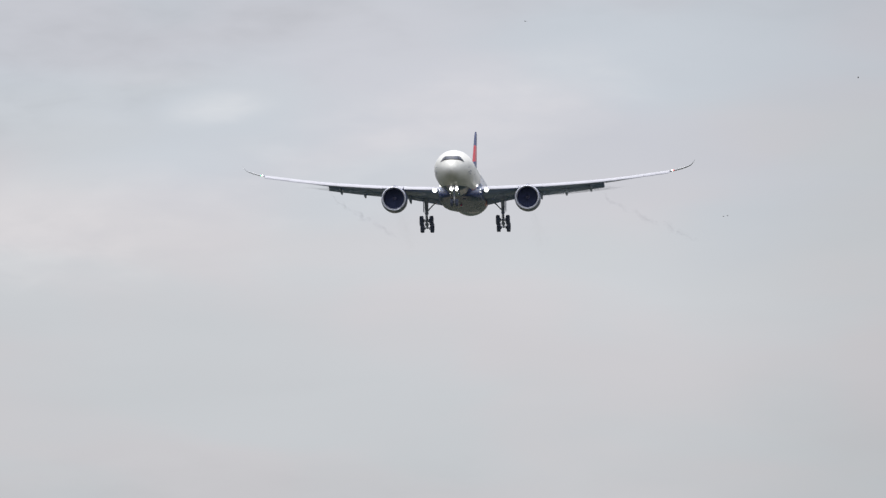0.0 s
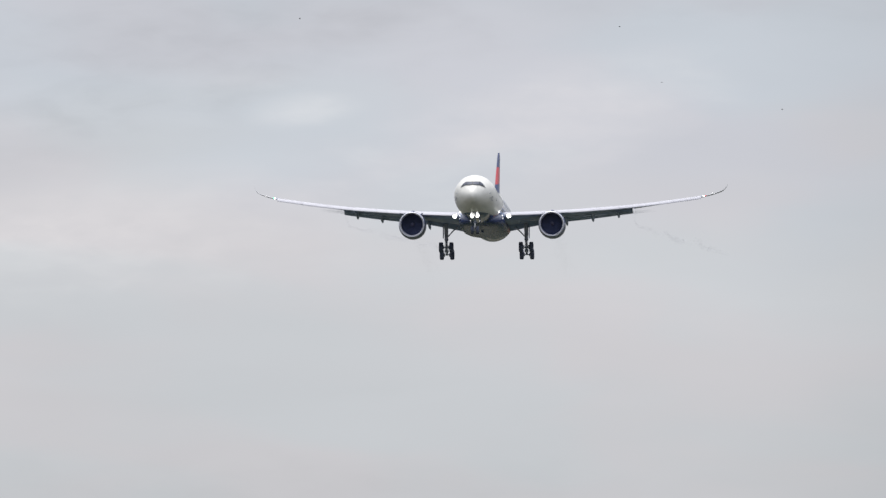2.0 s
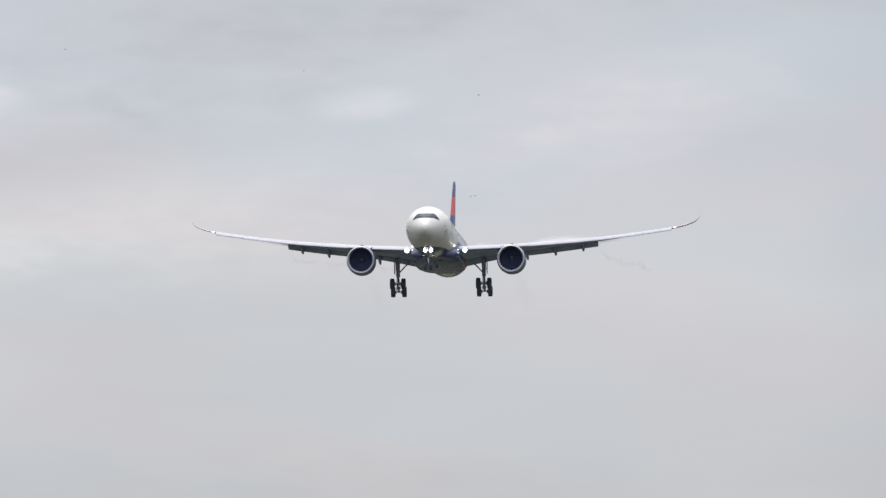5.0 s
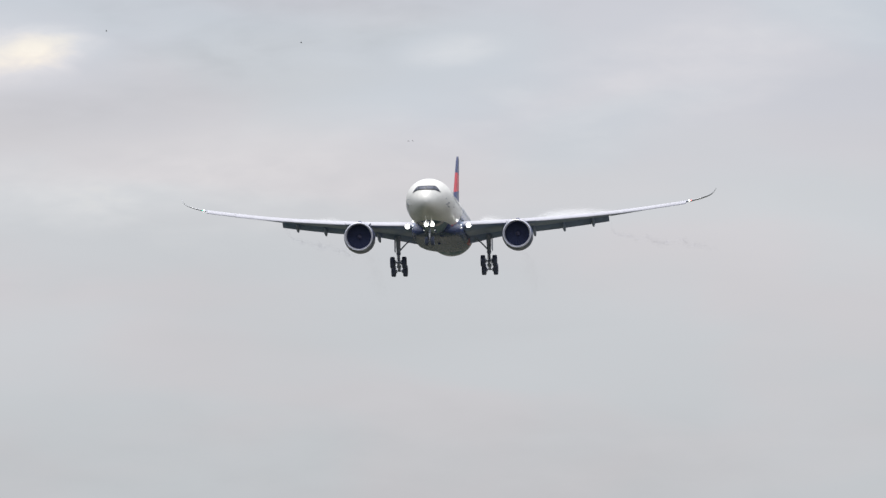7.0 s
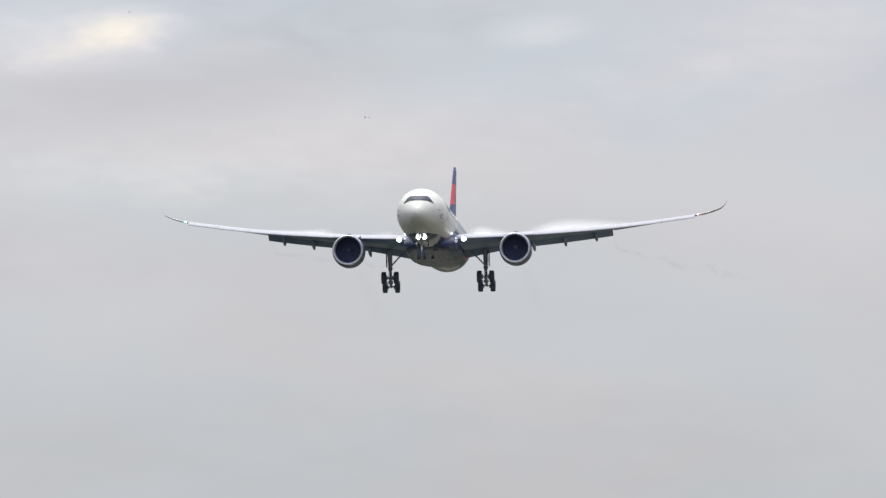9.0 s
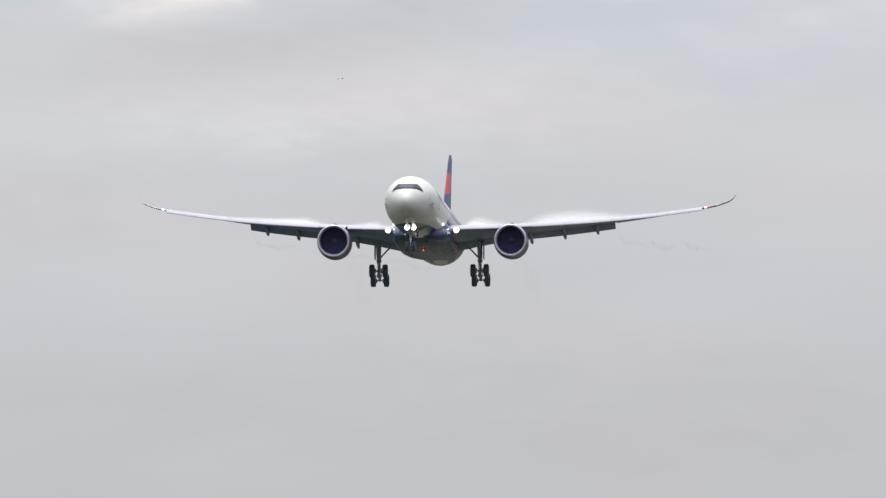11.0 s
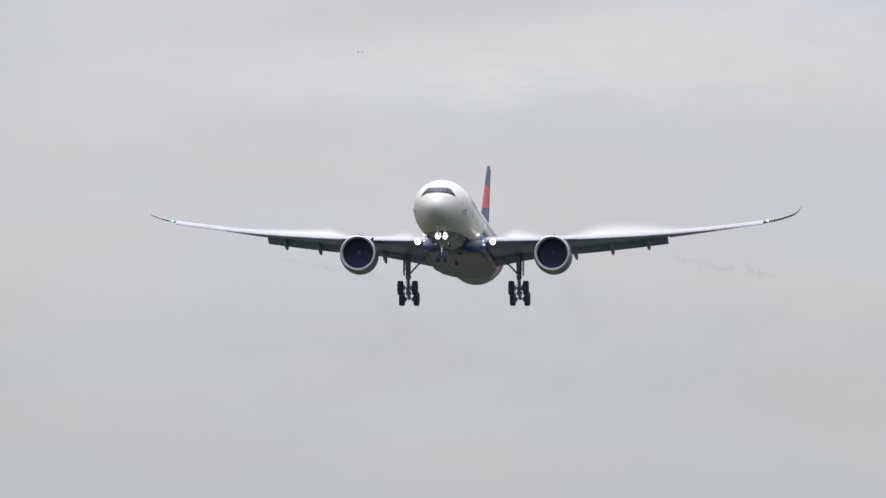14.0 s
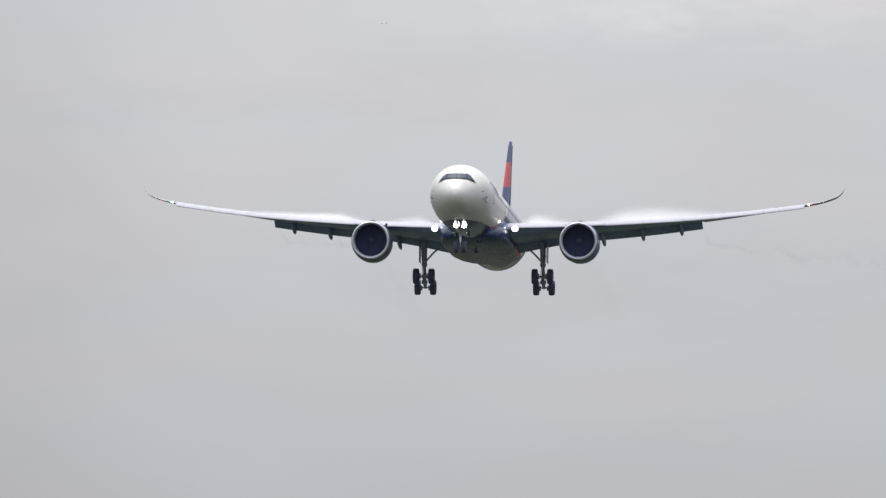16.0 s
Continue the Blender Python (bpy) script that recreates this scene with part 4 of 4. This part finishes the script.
# ---- what moves ----
def motions():
    walk(airliner, [
        (0, pose(-195, 2976.6, 98.58, -3.49, -0.63, 0.41)),
        (0.5, pose(-195, 2943.2, 96.72, -3.39, -0.58, 0.43)),
        (1, pose(-195, 2909.8, 94.85, -3.29, -0.56, 0.48)),
        (1.5, pose(-195, 2876.4, 92.99, -3.22, -0.44, 0.48)),
        (2, pose(-195, 2843.0, 91.13, -3.12, -0.22, 0.45)),
        (2.5, pose(-195, 2809.6, 89.26, -3.02, 0.01, 0.45)),
        (3, pose(-195, 2776.2, 87.40, -2.95, 0.06, 0.49)),
        (3.5, pose(-195, 2742.7, 85.54, -2.92, -0.09, 0.57)),
        (4, pose(-195, 2709.3, 83.67, -2.93, -0.24, 0.63)),
        (6.5, pose(-195, 2542.2, 74.36, -3.53, -0.91, 0.69)),
        (7, pose(-195, 2508.8, 72.49, -3.69, -1.06, 0.71)),
        (7.5, pose(-195, 2475.3, 70.63, -3.82, -1.09, 0.70)),
        (8, pose(-195, 2441.9, 68.77, -3.90, -1.08, 0.69)),
        (8.5, pose(-195, 2408.5, 66.91, -3.93, -0.96, 0.67)),
        (9, pose(-195, 2375.0, 65.04, -4.00, -0.73, 0.60)),
        (11.5, pose(-195, 2207.8, 55.73, -4.46, -0.11, 0.47)),
        (12, pose(-195, 2174.3, 53.86, -4.76, -0.30, 0.54)),
        (12.5, pose(-195, 2140.8, 52.00, -5.05, -0.58, 0.61)),
        (13, pose(-195, 2107.4, 50.14, -5.22, -0.52, 0.65)),
        (13.5, pose(-195, 2073.9, 48.27, -5.32, -0.20, 0.63)),
        (14, pose(-195, 2040.4, 46.41, -5.37, 0.09, 0.65)),
        (14.5, pose(-195, 2006.9, 44.55, -5.35, 0.24, 0.73)),
        (15, pose(-195, 1973.4, 42.68, -5.17, 0.30, 0.81)),
        (15.5, pose(-195, 1939.9, 40.82, -4.93, 0.33, 0.93)),
        (16, pose(-195, 1906.4, 38.96, -4.70, 0.32, 1.06)),
    ])
    walk(flock, [
        (0, pose(-144.0, 2300, 94.4, 0, 0, 0)),
        (1, pose(-160.9, 2300, 95.4, 0, 0, 0)),
        (2, pose(-178.0, 2300, 95.0, 0, 0, 0)),
        (3, pose(-195.2, 2300, 94.0, 0, 0, 0)),
        (4, pose(-213.4, 2300, 92.2, 0, 0, 0)),
        (16, pose(-426.2, 2300, 75.9, 0, 0, 0)),
    ])
    walk(bird_b, [
        (0, pose(-114.8, 2450, 93.8, 0, 0, 0)),
        (1, pose(-131.5, 2450, 94.0, 0, 0, 0)),
        (2, pose(-147.6, 2450, 93.6, 0, 0, 0)),
        (3, pose(-164.4, 2450, 93.1, 0, 0, 0)),
        (4, pose(-180.9, 2450, 94.9, 0, 0, 0)),
        (6.5, pose(-220.8, 2450, 93.1, 0, 0, 0)),
        (7.5, pose(-238.4, 2450, 92.7, 0, 0, 0)),
        (16, pose(-378.2, 2450, 87.5, 0, 0, 0)),
    ])
    walk(bird_c, [
        (0, pose(-95.3, 2100, 95.0, 0, 0, 0)),
        (1.5, pose(-121.9, 2100, 88.2, 0, 0, 0)),
        (2, pose(-130.7, 2100, 86.0, 0, 0, 0)),
        (2.5, pose(-140.8, 2100, 83.9, 0, 0, 0)),
        (3, pose(-151.3, 2100, 84.2, 0, 0, 0)),
        (3.5, pose(-161.3, 2100, 83.6, 0, 0, 0)),
        (4, pose(-171.6, 2100, 83.5, 0, 0, 0)),
        (16, pose(-414.8, 2100, 75.0, 0, 0, 0)),
    ])
    walk(bird_d, [
        (0, pose(-104.2, 2400, 88.3, 0, 0, 0)),
        (1, pose(-117.6, 2400, 88.4, 0, 0, 0)),
        (2, pose(-130.9, 2400, 88.6, 0, 0, 0)),
        (3, pose(-144.8, 2400, 89.0, 0, 0, 0)),
        (4, pose(-158.7, 2400, 90.0, 0, 0, 0)),
        (6.5, pose(-194.8, 2400, 89.3, 0, 0, 0)),
        (7.5, pose(-210.4, 2400, 90.3, 0, 0, 0)),
        (8.5, pose(-225.1, 2400, 91.0, 0, 0, 0)),
        (9, pose(-232.1, 2400, 91.0, 0, 0, 0)),
        (16, pose(-333.5, 2400, 94.0, 0, 0, 0)),
    ])
    # the beacon turns once in 1.09 s
    walk(beacon, [(k / 5, pose(0, -6.5, -3.37, 0, 0, 330 * (k / 5 - 0.11))) for k in range(81)])
    # wings beat about four times a second, each bird in its own time
    for k, bird in enumerate((flock, bird_b, bird_c, bird_d, far_bird, far_mate)):
        for wing in [o for o in bird.children if o.name.startswith("wing")]:
            side = 1 if wing.data.vertices[-1].co.y > 0 else -1
            walk(wing, [(i / 10, pose(0, 0, 0, side * (34 * math.sin((3.7 + 0.17 * k) * 2 * math.pi * i / 10 + 1.3 * k) - 8))) for i in range(161)])
    walk(far_bird, PAIR)
    walk(far_mate, [(t, Matrix.Translation((0.56, 0.4, 0.08)) @ m) for t, m in PAIR])
    # the vapour swells and shifts over the wing as the air grows damper
    for k, (side, bank) in enumerate(vapour):
        low, rise = (-1.45, 0.16) if side > 0 else (-1.0, 0.085)
        walk(bank, [(t, pose(0.25 * side * math.sin(t * 1.7 + k), 0.15 * math.sin(t * 2.3 + 2 * k), min(0.0, low + rise * t) + 0.07 * math.sin(t * 2.9 + k))) for t in range(17)])
    # the trails sway as the air behind the flaps rolls
    for side, ribbon in trails:
        pivot = Matrix.Translation((19.4 * side, 7.2, 0.3))
        walk(ribbon, [(t, pivot @ pose(0, 0, 0, min(2.3, 0.165 * t) + 0.15 * math.sin(1.9 * t + side), 25 * math.sin(0.8 * t + side), 0.2 * math.sin(2.3 * t)) @ pivot.inverted()) for t in range(17)])


motions()
